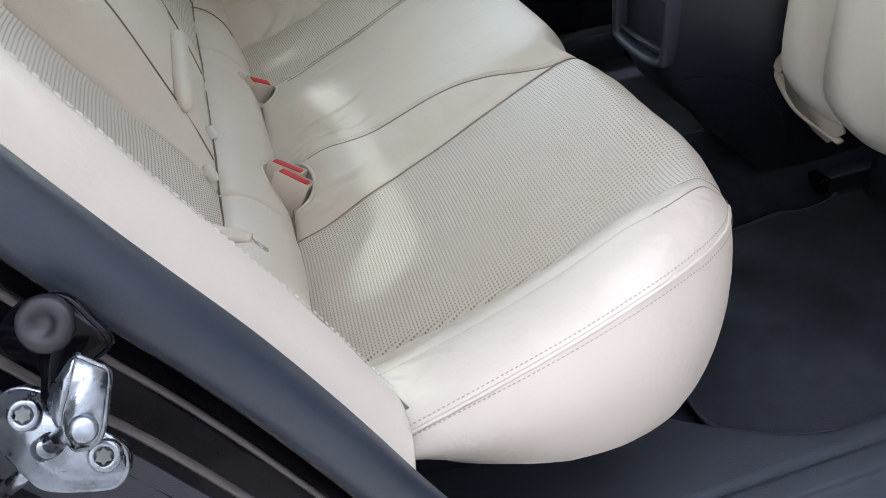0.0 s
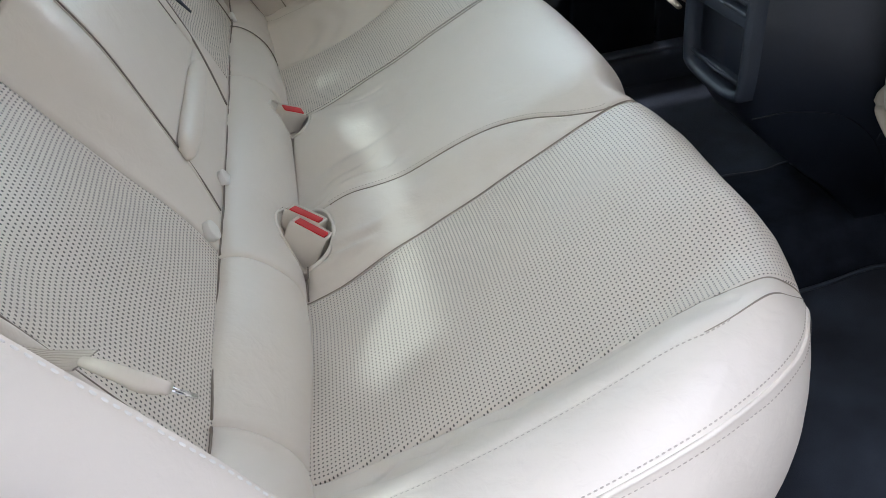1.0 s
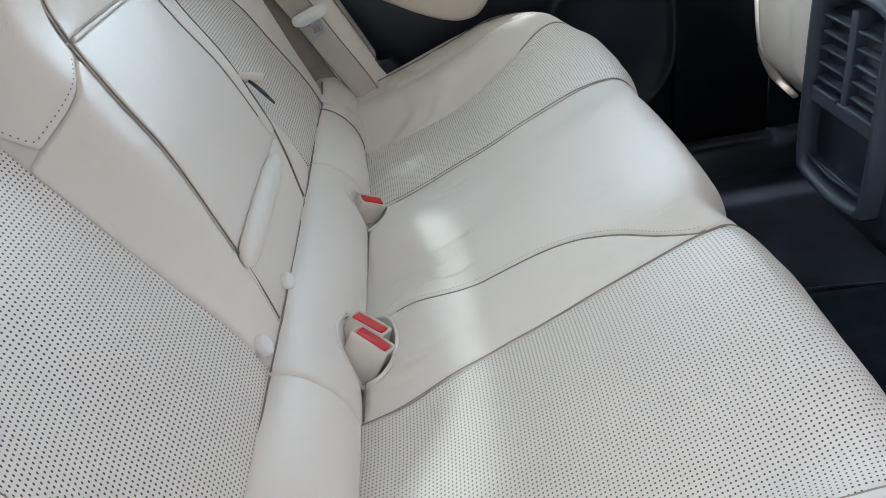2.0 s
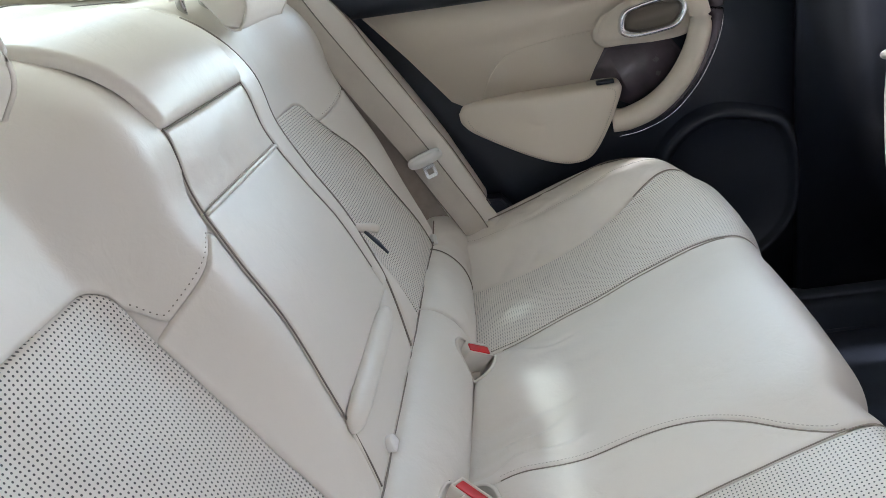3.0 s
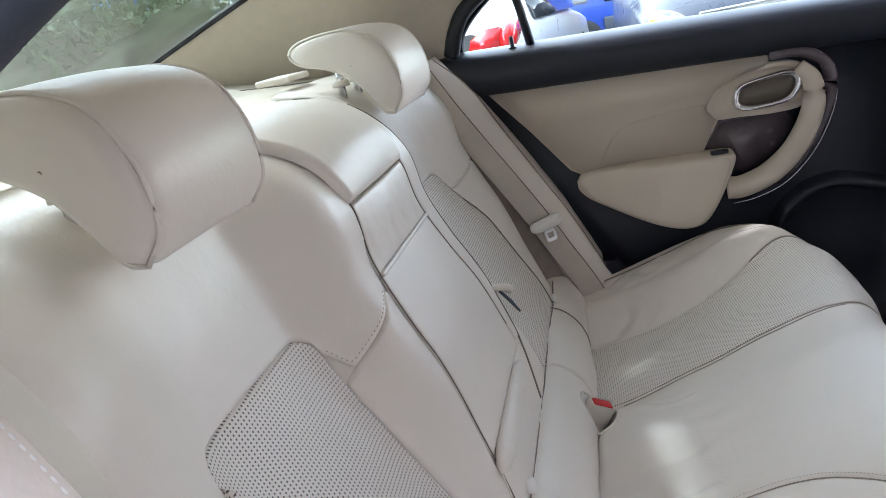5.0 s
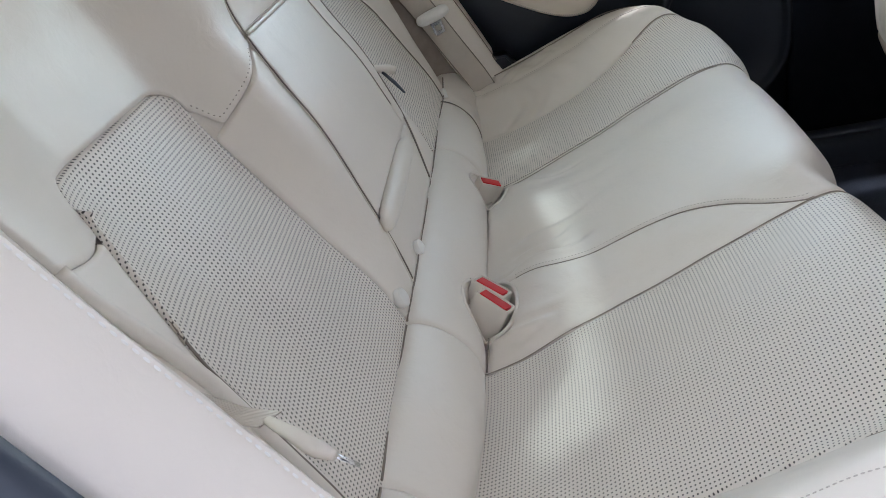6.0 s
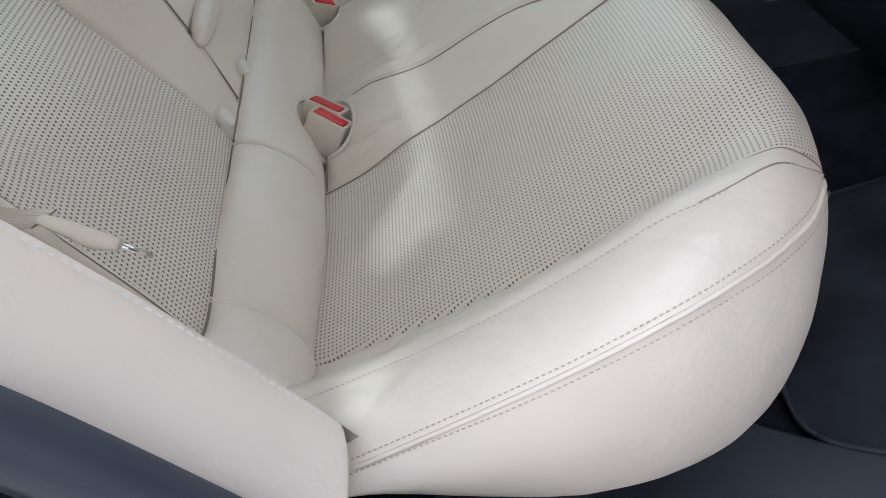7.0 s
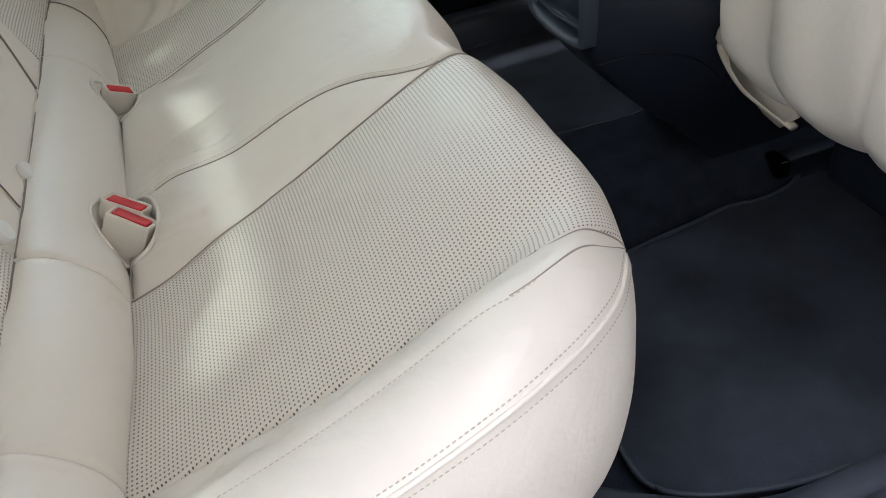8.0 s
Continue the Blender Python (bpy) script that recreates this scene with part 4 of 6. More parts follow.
def tongue(parent, M, plate=True):
    """Sliding tongue: a cream bar with a slot and a steel plate."""
    body = rounded([(-.032, -.006), (-.030, .007), (-.015, .010), (.015, .010), (.030, .007), (.032, -.006), (.016, -.012), (-.016, -.012)], 36)
    part("tongue_body", moved(prism_bm(body, lambda a, b, d: (a, b, d), .014, .004, 3), M), BUTTON, parent, "cream plastic tongue body")
    if plate:
        pl = bmesh.new()
        o = [(-.011, -.010), (.011, -.010), (.011, -.034), (.008, -.038), (-.008, -.038), (-.011, -.034)]
        i = [(-.006, -.020), (.006, -.020), (.006, -.030), (.005, -.031), (-.005, -.031), (-.006, -.030)]
        vs = {}
        for k, z in (("a", .004), ("b", .0065)):
            vs[k] = ([pl.verts.new((x, y, z)) for x, y in o], [pl.verts.new((x, y, z)) for x, y in i])
        for k in range(6):
            j = (k + 1) % 6
            pl.faces.new((vs["a"][0][k], vs["a"][0][j], vs["a"][1][j], vs["a"][1][k]))
            pl.faces.new((vs["b"][0][k], vs["b"][0][j], vs["b"][1][j], vs["b"][1][k]))
            pl.faces.new((vs["a"][0][k], vs["a"][0][j], vs["b"][0][j], vs["b"][0][k]))
            pl.faces.new((vs["a"][1][k], vs["a"][1][j], vs["b"][1][j], vs["b"][1][k]))
        bmesh.ops.recalc_face_normals(pl, faces=pl.faces[:])
        part("tongue_plate", moved(pl, M), CHROME, parent, "steel tongue plate", smooth=False)


def frame_of(origin, across, up):
    X = Vector(across).normalized()
    Y = (Vector(up) - X * Vector(up).dot(X)).normalized()
    M = Matrix((X, Y, X.cross(Y))).transposed().to_4x4()
    M.translation = Vector(origin)
    return M


belt_far = thing("seat_belt", "cream seat belt hanging down the far bolster with its tongue", "seat belt", "seat belts")
part("webbing", strap_mesh("webbing", [(-.305, .585, 1.175), (-.268, .581, 1.118), (-.222, .580, 1.030), (-.165, .579, .930), (-.120, .579, .853), (-.083, .579, .787), (-.045, .580, .712), (-.008, .581, .640), (.012, .583, .590)], .045, (.86, .16, .46)),
     WEB, belt_far, "woven cream webbing")
for k in (-1, 1):
    ed = np.array((.86, .16, .46)) / np.linalg.norm((.86, .16, .46)) * k * .0225 + np.array((0, -.0004, 0))
    path = spline([(-.305, .585, 1.175), (-.268, .581, 1.118), (-.222, .580, 1.030), (-.165, .579, .930), (-.120, .579, .853), (-.083, .579, .787), (-.045, .580, .712), (-.008, .581, .640), (.012, .583, .590)])(np.linspace(0, 1, 60)) + ed
    part("selvedge", tube_mesh("selvedge", path, .0011, 6), SELVEDGE, belt_far, "darker woven edge of the webbing")
tongue(belt_far, frame_of((-.068, .566, .779), (.90, .36, .20), (-.36, -.02, .92)))
belt_near = thing("seat_belt", "cream seat belt tucked into the gap beside the near bolster", "seat belt", "seat belts")
part("webbing", strap_mesh("webbing", [(-.262, -.545, 1.07), (-.215, -.548, .985), (-.175, -.552, .90), (-.140, -.556, .85), (-.105, -.560, .825), (-.076, -.566, .820)], .016, (.75, .60, .1)),
     WEB, belt_near, "woven cream webbing")
near_loop = spline([(-.078, -.566, .820), (-.070, -.573, .8215), (-.058, -.581, .820), (-.046, -.589, .817), (-.032, -.596, .815)])(np.linspace(0, 1, 24))
part("tongue_body", tube_mesh("tongue_body", near_loop, np.interp(np.linspace(0, 1, 24), [0, .3, .8, 1], [.003, .0042, .0058, .0035]), 12, .7), WEB, belt_near, "beige belt loop with its tongue")
part("tongue_plate", tube_mesh("tongue_plate", [(-.034, -.595, .815), (-.029, -.591, .806), (-.025, -.587, .797)], .0016, 8, .6), CHROME, belt_near, "steel tongue plate edge")
belt_mid = thing("seat_belt", "stowed middle seat belt tongue beside the folded armrest", "seat belt", "seat belts")
part("tongue_body", tube_mesh("tongue_body", spline([(-.142, .178, .812), (-.122, .186, .803), (-.104, .196, .797), (-.096, .200, .792)])(np.linspace(0, 1, 16)), .0065, 10), CREAMPL, belt_mid)
part("tongue_plate", tube_mesh("tongue_plate", [(-.112, .186, .797), (-.098, .190, .776), (-.088, .193, .758)], [.004, .005, .003], 8, .4), SILLPL, belt_mid, "dark steel tongue plate")

# ---- cabin floor ----
floor = thing("floor", "black carpeted cabin floor with a low centre tunnel", "floor", kind="structure")
gx, gy = np.meshgrid(np.linspace(-.3, 1.75, 90), np.linspace(-.60, .60, 80), indexing="ij")
gz = 0.295 + 0.075 * (1 - sm(.07, .17, np.abs(gy))) + .10 * sm(.50, .60, np.abs(gy)) * 0 + .003 * np.sin(23 * gx) * np.sin(17 * gy) + .12 * (1 - sm(.02, .30, gx))
part("carpet", sheet_mesh("carpet", np.stack([gx, gy, gz], -1)), CARPET, floor, "black needle-felt carpet")


def floor_mat(s):
    m = thing("floor_mat", "black felt floor mat with stitched edging", "floor mat", "floor mats")
    out = rounded([(.44, -.50), (.44, -.40), (.46, -.28), (.52, -.19), (.62, -.165), (.72, -.155), (.79, -.146), (.84, -.155), (.90, -.145), (.96, -.112), (1.01, -.120), (1.06, -.30), (1.06, -.50),
                   (.9, -.565), (.7, -.565), (.55, -.55)], 120)
    ys = lambda b: -s * b
    bm = prism_bm(out, lambda a, b, d: (a, ys(b), .305 + d), .008, .002, 2)
    part("mat_top", bm, MATFELT, m, smooth=False)
    ring = [(a, ys(b), .315) for a, b in out]
    part("edging", tube_mesh("edging", ring + ring[:1], .0035, 6), SILLPL, m, "grey bound edge")
    return m


floor_mat(-1), floor_mat(1)


def sill_trim(s, name):
    t = thing(name, "dark grey grained plastic door sill trim", "sill trim", kind="structure")
    prof = spline([(.560, .298), (.568, .330), (.578, .356), (.595, .364), (.610, .363), (.618, .368), (.640, .369), (.646, .363), (.668, .360), (.690, .345), (.705, .31)])(np.linspace(0, 1, 44))
    xs = np.linspace(-.02, 1.7, 60)
    rows = np.stack([np.stack([np.full(44, x), s * (prof[:, 0] - .15 * (1 - sm(.22, .55, x)) * (prof[:, 0] < .59)), prof[:, 1] + .05 * (1 - sm(0, .3, x))], -1) for x in xs], 0)
    me = sheet_mesh("sill_cover", rows)
    if s > 0:
        me.flip_normals()
    part("sill_cover", me, SILLPL, t)
    return t


sill_trim(-1, "trim_1"), sill_trim(1, "trim_2")

# ---- near door opening: seal, painted jamb, striker ----
OPEN = spline([(1.2, .716, .345), (.55, .716, .345), (.30, .716, .365), (.16, .716, .43), (.09, .716, .54), (.045, .716, .64), (.004, .718, .735), (-.035, .718, .815), (-.080, .718, .895),
               (-.145, .706, 1.005), (-.195, .690, 1.09), (-.19, .665, 1.16), (-.12, .645, 1.225), (-.02, .632, 1.275), (.10, .622, 1.305), (.35, .612, 1.33), (.7, .61, 1.335)])
tt = np.linspace(0, 1, 200)


def opening(s):
    C = OPEN(tt)
    if s < 0:
        C = C - np.array((0, 0, .010)) * sm(1.05, 1.2, C[:, 2])[:, None]
        C = C - np.array((.016, .020, 0)) * (sm(.50, .70, C[:, 2]) * (1 - sm(1.02, 1.12, C[:, 2])))[:, None]
    C = C * np.array((1, s, 1))
    T = np.gradient(C, axis=0)
    T /= np.linalg.norm(T, axis=1, keepdims=True)
    A = np.cross(T, np.array((0, 1, 0)))          # points out of the opening, into the body
    if A[100, 0] > 0:
        A = -A
    return C, A


seal_sec = [(.018, .0), (.022, .008), (.018, .020), (.006, .030), (-.010, .034), (-.026, .030), (-.034, .018), (-.036, .002), (-.030, -.010)]


def door_seal(s, parent):
    C, A = opening(s)
    rows = np.stack([C + A * (-a * .62 - .006) + np.array((0, s, 0)) * b * .75 for a, b in seal_sec], 1)
    me = sheet_mesh("seal_strip", rows)
    if s < 0:
        me.flip_normals()
    part("seal_strip", me, SEALRUB, parent, "dark blue-grey rubber door seal")


jamb = thing("door_jamb", "glossy black painted body jamb with rubber seal round the open rear door", "car body", kind="structure")
door_seal(-1, jamb)
C, A = opening(-1)
sec = [(.020, .008), (.034, .030), (.046, .030), (.050, .036), (.062, .037), (.067, .032), (.090, .034), (.110, .046), (.118, .060), (.126, .062), (.160, .070), (.20, .085), (.215, .11), (.22, .14), (.26, .15), (.40, .15)]
rows = np.stack([C[40:170] + A[40:170] * a + np.array((0, -1, 0)) * b for a, b in sec], 1)
part("jamb_panel", sheet_mesh("jamb_panel", rows), PAINT, jamb, "glossy black paint with pressed ridges")
# ridges in a lighter colour that stands for the reflections they catch
for a, b, r in ((.0265, .0185, .0020), (.0445, .0305, .0026), (.112, .052, .0030), (.165, .074, .0030)):
    part("pressed_ridge", tube_mesh("pressed_ridge", C[40:170] + A[40:170] * a + np.array((0, -b, 0)), r, 8), RIDGESHEEN, jamb, "pressed ridge in the black jamb, coloured paler for its reflection")
striker = thing("door_striker", "zinc plated door latch striker bolted to the jamb", "door striker")
SX, SY, SZ = Vector((.949, -.304, -.082)), Vector((.245, .553, .796)), Vector((-.197, -.776, .599))
SM = Matrix((SX, SY, SZ)).transposed().to_4x4()
SM.translation = Vector((-.1215, -.7375, .8300)) + Vector((.0064, -.0152, .0146)) + SZ * .010 + SX * .003 + SY * .002
PM = SM.copy()
PM.translation = Vector((-.1065, -.7375, .8915)) + SZ * .002
brk = rounded([(-.020, -.004), (-.012, .008), (.004, .012), (.016, .003), (.024, -.008), (.010, -.020), (.002, -.032), (-.003, -.030), (-.004, -.018), (-.016, -.012)], 48)
part("plug_bracket", moved(prism_bm(brk, lambda a, b, d: (a, b, d - .003), .005, .0015, 3), PM), PAINT, jamb, "black painted bracket")
plug = lathe_bm([(.0115, -.003), (.0115, .003), (.0100, .0050), (.0050, .0050), (.0040, .0030), (.001, .0030)], 28)
part("body_plug", moved(plug, PM @ Matrix.Translation((0, 0, .001))), RUBBER, jamb, "round dark plug")
lean = lambda a, b: -.16 * a - .10 * b            # the plate leans a little
plate = rounded([(-.0266, .0111), (-.0234, .0182), (-.0172, .0207), (-.0093, .0189), (-.0025, .0167), (.0123, .0037), (.0221, -.0037), (.0244, -.0111), (.0216, -.0185), (.0148, -.0207),
                 (-.0037, -.0202), (-.0123, -.0153), (-.0234, -.0025)], 60)
part("base_plate", moved(prism_bm(plate, lambda a, b, d: (a, b, lean(a, b) + d - .002), .005, .0012, 3), SM), ZINC, striker, "zinc plated base plate")
inner = [(a * .93, b * .93) for a, b in plate]
part("plate_lip", moved(prism_bm(inner, lambda a, b, d: (a, b, lean(a, b) + d + .0025), .0014, .0006), SM), ZINC, striker, "raised middle of the base plate")
for bx, by in ((-.0143, .0098), (.0157, -.0069)):
    B = SM @ Matrix.Translation((bx, by, lean(bx, by))) @ Vector((.16, .10, 1)).to_track_quat("Z", "Y").to_matrix().to_4x4()
    bolt = lathe_bm([(.0066, .002), (.0066, .0046), (.0060, .0058), (.0046, .0063), (.0037, .0060), (.0034, .0040), (.001, .0040)], 28)
    part("bolt", moved(bolt, B), ZINC, striker, "star socket bolt head")
    star = bmesh.new()
    vs = [star.verts.new(((.0034 if i % 2 else .0024) * math.cos(i * math.pi / 6), (.0034 if i % 2 else .0024) * math.sin(i * math.pi / 6), .0062)) for i in range(12)]
    star.faces.new(vs)
    part("socket", moved(star, B), DULLZINC, striker, "worn star socket", smooth=False)
for nm, pts, rad, lab in (("striker_bar", [(-.0062, -.0032, .004), (.006, .004, .013), (.0205, .0112, .024)], .0038, "round steel striker bar"),
                          ("bar_collar", [(-.0074, -.0038, .0035), (-.0048, -.0024, .0052), (-.002, -.0008, .0075)], .0050, "stepped collar of the bar"),
                          ("bar_tail", [(-.031, -.025, -.006), (-.018, -.016, -.001), (-.008, -.0085, .003)], .0034, "bent tail of the bar")):
    me = tube_mesh(nm, pts, rad, 16)
    me.transform(SM)
    part(nm, me, ZINC, striker, lab)
fa = rounded([(-.0044, .0184), (.004, .028), (.0118, .0352), (.0165, .0370), (.0176, .0345), (.0150, .024), (.0130, .0135), (.0098, .0094), (.0030, .0111)], 48)
part("striker_head", moved(prism_bm(fa, lambda a, b, d: (a, b, .004 + 1.17 * (a + .0044) - .31 * (b - .0184) + d), .003, .0010, 3), SM), ZINC, striker, "folded steel head")
fb = rounded([(.0176, .0350), (.0190, .0366), (.0235, .0340), (.0278, .0307), (.0278, .0221), (.0258, .0069), (.0212, .0022), (.0160, .0037), (.0130, .0135), (.0155, .024)], 48)
part("head_side", moved(prism_bm(fb, lambda a, b, d: (a, b, .0275 - .55 * max(0, a - .0185) + d), .003, .0010, 3), SM), ZINC, striker, "side of the folded head")
nose = lathe_bm([(.0052, 0), (.0052, .002), (.0044, .0034), (.001, .0038)], 24)
part("striker_tip", moved(nose, SM @ pose(.0209, .0105, .0285)), ZINC, striker, "riveted end of the bar")

# ---- far door ----
door = thing("rear_door", "closed rear door with cream leather panel, pull handle and black lower trim", "car door")
DY = .690
door_seal(1, door)


def on_door(y0):
    return lambda a, b, d: (a, y0 - d, b)


base = [(-.30, 1.10), (-.20, 1.108), (.60, 1.085), (.66, 1.05), (.66, .30), (.30, .30), (.12, .45), (.05, .60), (-.03, .72), (-.12, .88), (-.24, 1.02)]
part("lower_trim", prism_bm(base, on_door(DY + .02), .025, .004), NAVY, door, "navy black grained plastic trim")
# window ledge
xs = np.linspace(-.27, .615, 50)
led = spline([(.005, -.085), (-.018, -.080), (-.034, -.060), (-.038, -.035), (-.030, -.012), (-.012, 0), (.02, .006), (.05, .0)])(np.linspace(0, 1, 24))
rows = np.stack([np.stack([np.full(24, x), .672 + led[:, 0] - .006 * sm(.3, -.2, x) - .020 * (1 - sm(-.27, -.1, x)) * 0, 1.1165 - .030 * (x + .195) / .75 + led[:, 1]], -1) for x in xs], 0)
me = sheet_mesh("window_ledge", rows)
me.flip_normals()
part("window_ledge", me, NAVY, door, "soft black window ledge")
pin = lathe_bm([(.008, 0), (.008, .002), (.0045, .003), (.0042, .020), (.0035, .023), (.001, .0235)], 16)
part("lock_pin", moved(pin, pose(-.083, .660, 1.112)), NAVY, door, "black lock pin")
up_pts = [(-.163, 1.047), (-.02, 1.040), (.15, 1.033), (.30, 1.025), (.385, 1.017), (.378, .985), (.33, .975), (.285, .955), (.268, .93), (.285, .905), (.262, .868), (.248, .842), (.15, .838), (.03, .826), (-.01, .85), (-.08, .945)]


def door_face(pts, y0, thick, name, mat, lab, bev=.006, seg=3):
    return part(name, prism_bm(pts, on_door(y0), thick, bev, seg), mat, door, lab)


door_face(up_pts, DY, .022, "leather_panel", VINYL, "smooth cream leather upper panel")
arc = spline([(.045, .836), (.060, .870), (.085, .905), (.12, .925), (.20, .935), (.265, .938)])(np.linspace(0, 1, 60))
P3 = np.stack([arc[:, 0], np.full(60, DY - .0222), arc[:, 1]], -1)
part("panel_seam", tube_mesh("panel_seam", P3 + np.array((0, .0006, 0)), .0009, 6), VINYL, door, "curved sewn seam")
# armrest
ar = spline([(.000, .825), (.02, .842), (.10, .848), (.20, .848), (.285, .846), (.303, .838), (.298, .815), (.275, .765), (.245, .720), (.215, .706), (.17, .712), (.10, .742), (.03, .780), (.004, .805), (.000, .825)])(np.linspace(0, 1, 90, endpoint=False))
cx, cz = .16, .79
rows = []
for d, k in ((0, 1.0), (.02, 1.005), (.04, 1.0), (.052, .975), (.060, .93), (.064, .86), (.066, .70), (.067, .4), (.067, .001)):
    yy = DY - .012 - d * (1 + .1 * 0)
    q = np.stack([cx + (ar[:, 0] - cx) * k, np.full(90, yy) - 0.0 * ar[:, 0], cz + (ar[:, 1] - cz) * k], -1)
    q[:, 1] += .045 * (1 - sm(.0, .16, q[:, 0])) * (d / .067)
    rows.append(q)
me = sheet_mesh("armrest", np.stack(rows, 1), closed=True)
me.flip_normals()
part("armrest", me, VINYL, door, "cream leather door armrest")
k = .90
inner = np.stack([cx + (ar[:, 0] - cx) * k, np.full(90, DY - .0135 - .0625), cz + (ar[:, 1] - cz) * k], -1)
inner[:, 1] += .045 * (1 - sm(.0, .16, inner[:, 0])) * .94
stitches("stitching", inner[26:88], np.tile((0, -1.0, 0), (62, 1)), door, r=.0008)
sw = box_bm((.258, .626, .846), (.290, .640, .853), .002)
part("window_switch", sw, NAVY, door, "small dark window switch")
# pull handle group
pocket = [(.245, .846), (.285, .900), (.40, .905), (.425, .870), (.39, .815), (.33, .785), (.30, .80), (.302, .838)]
door_face(pocket, DY, .012, "pull_pocket", WOODTRIM, "dark plum pull recess")
sur = rounded([(.262, .925), (.275, .960), (.31, .985), (.37, .995), (.425, .990), (.455, .965), (.455, .930), (.43, .905), (.38, .900), (.32, .903), (.28, .905)], 60)
door_face(sur, DY, .034, "handle_surround", VINYL, "cream handle surround", .012, 4)
bar = spline([(.425, .648, .982), (.446, .645, .955), (.448, .645, .915), (.432, .643, .870), (.402, .643, .825), (.360, .645, .790), (.315, .650, .772), (.285, .655, .770)])(np.linspace(0, 1, 40))
part("pull_bar", tube_mesh("pull_bar", bar, np.interp(np.linspace(0, 1, 40), [0, .3, .7, 1], [.014, .020, .022, .022]), 16), VINYL, door, "cream padded pull handle")
trm = spline([(.380, .668, 1.010), (.430, .668, 1.008), (.470, .668, .985), (.482, .668, .945), (.470, .668, .890), (.435, .668, .825), (.385, .668, .775), (.330, .668, .752), (.285, .668, .746)])(np.linspace(0, 1, 60))
part("trim_strip", tube_mesh("trim_strip", trm, np.interp(np.linspace(0, 1, 60), [0, .35, .7, 1], [.022, .026, .016, .006]), 12, .5), WOODTRIM, door, "dark plum trim strip")
part("chrome_line", tube_mesh("chrome_line", trm[22:] + np.array((.010, -.008, -.010)), .0011, 6), CHROME, door, "thin chrome line")
hb = rounded([(.308, .940), (.318, .964), (.350, .974), (.405, .980), (.428, .972), (.430, .950), (.414, .926), (.385, .918), (.335, .916), (.312, .924)], 60)
hc = np.array((.368, .947))
rows = []
for kk, dd in ((1.0, .034), (1.0, .042), (.95, .048), (.86, .050), (.74, .047), (.64, .038), (.60, .028)):
    q = hc + (np.array(hb) - hc) * np.array((1 - (1 - kk) * .65, kk))
    rows.append(np.stack([q[:, 0], np.full(60, DY - dd), q[:, 1]], -1))
me = sheet_mesh("handle_bezel", np.stack(rows, 1), closed=True)
me.flip_normals()
part("handle_bezel", me, CHROME, door, "satin chrome handle bezel")
q = [tuple(hc + (np.array(p) - hc) * np.array((.76, .62))) for p in hb]
door_face(q, DY - .026, .012, "handle_lever", material("taupe_lever", (.16, .135, .105), .4), "taupe release lever", .003)
# speaker and pocket swelling
sp = rounded([(.365, .640), (.372, .690), (.400, .725), (.440, .750), (.490, .758), (.545, .745), (.60, .720), (.625, .64), (.615, .52), (.54, .44), (.44, .44), (.38, .53)], 60)
sc = np.array((.50, .60))
rows = []
for kk, dd in ((1.05, .000), (1.0, .016), (.97, .026), (.93, .029), (.89, .026), (.86, .016), (.83, .012), (.4, .014), (.001, .015)):
    qq = sc + (np.array(sp) - sc) * kk
    rows.append(np.stack([qq[:, 0], np.full(60, DY - dd - .004), qq[:, 1]], -1))
me = sheet_mesh("speaker_cover", np.stack(rows, 1), closed=True)
me.flip_normals()
part("speaker_cover", me, NAVY, door, "raised black speaker cover")
# glazing of the far side
FW = spline([(-.205, .660, 1.120), (-.186, .650, 1.165), (-.155, .643, 1.205), (-.076, .635, 1.252), (-.013, .630, 1.286), (.10, .622, 1.315), (.35, .612, 1.335), (.62, .610, 1.34)])
fw = FW(np.linspace(0, 1, 60))
for nm, x0, x1 in (("quarter_glass", -.205, -.055), ("door_glass", -.045, .62)):
    rows = []
    for x in np.linspace(x0, x1, 24):
        zt = float(np.interp(x, fw[:, 0], fw[:, 2])) + .03
        zz = np.linspace(1.08, zt, 8)
        rows.append(np.stack([np.full(8, x), .70 - .10 * (zz - 1.08) / .3, zz], -1))
    gme = sheet_mesh(nm, np.stack(rows, 0))
    if gme.polygons[20].normal.y > 0:
        gme.flip_normals()
    g = part(nm, gme, GLASS, door, "clear side glass")
    g.visible_shadow = False
part("divider_bar", tube_mesh("divider_bar", [(-.046, .676, 1.09), (-.056, .655, 1.18), (-.072, .635, 1.275)], .0125, 8, .7), RUBBER, door, "black glazing divider")
part("window_frame", tube_mesh("window_frame", FW(np.linspace(0, 1, 60)), .016, 8), RUBBER, door, "black window frame")

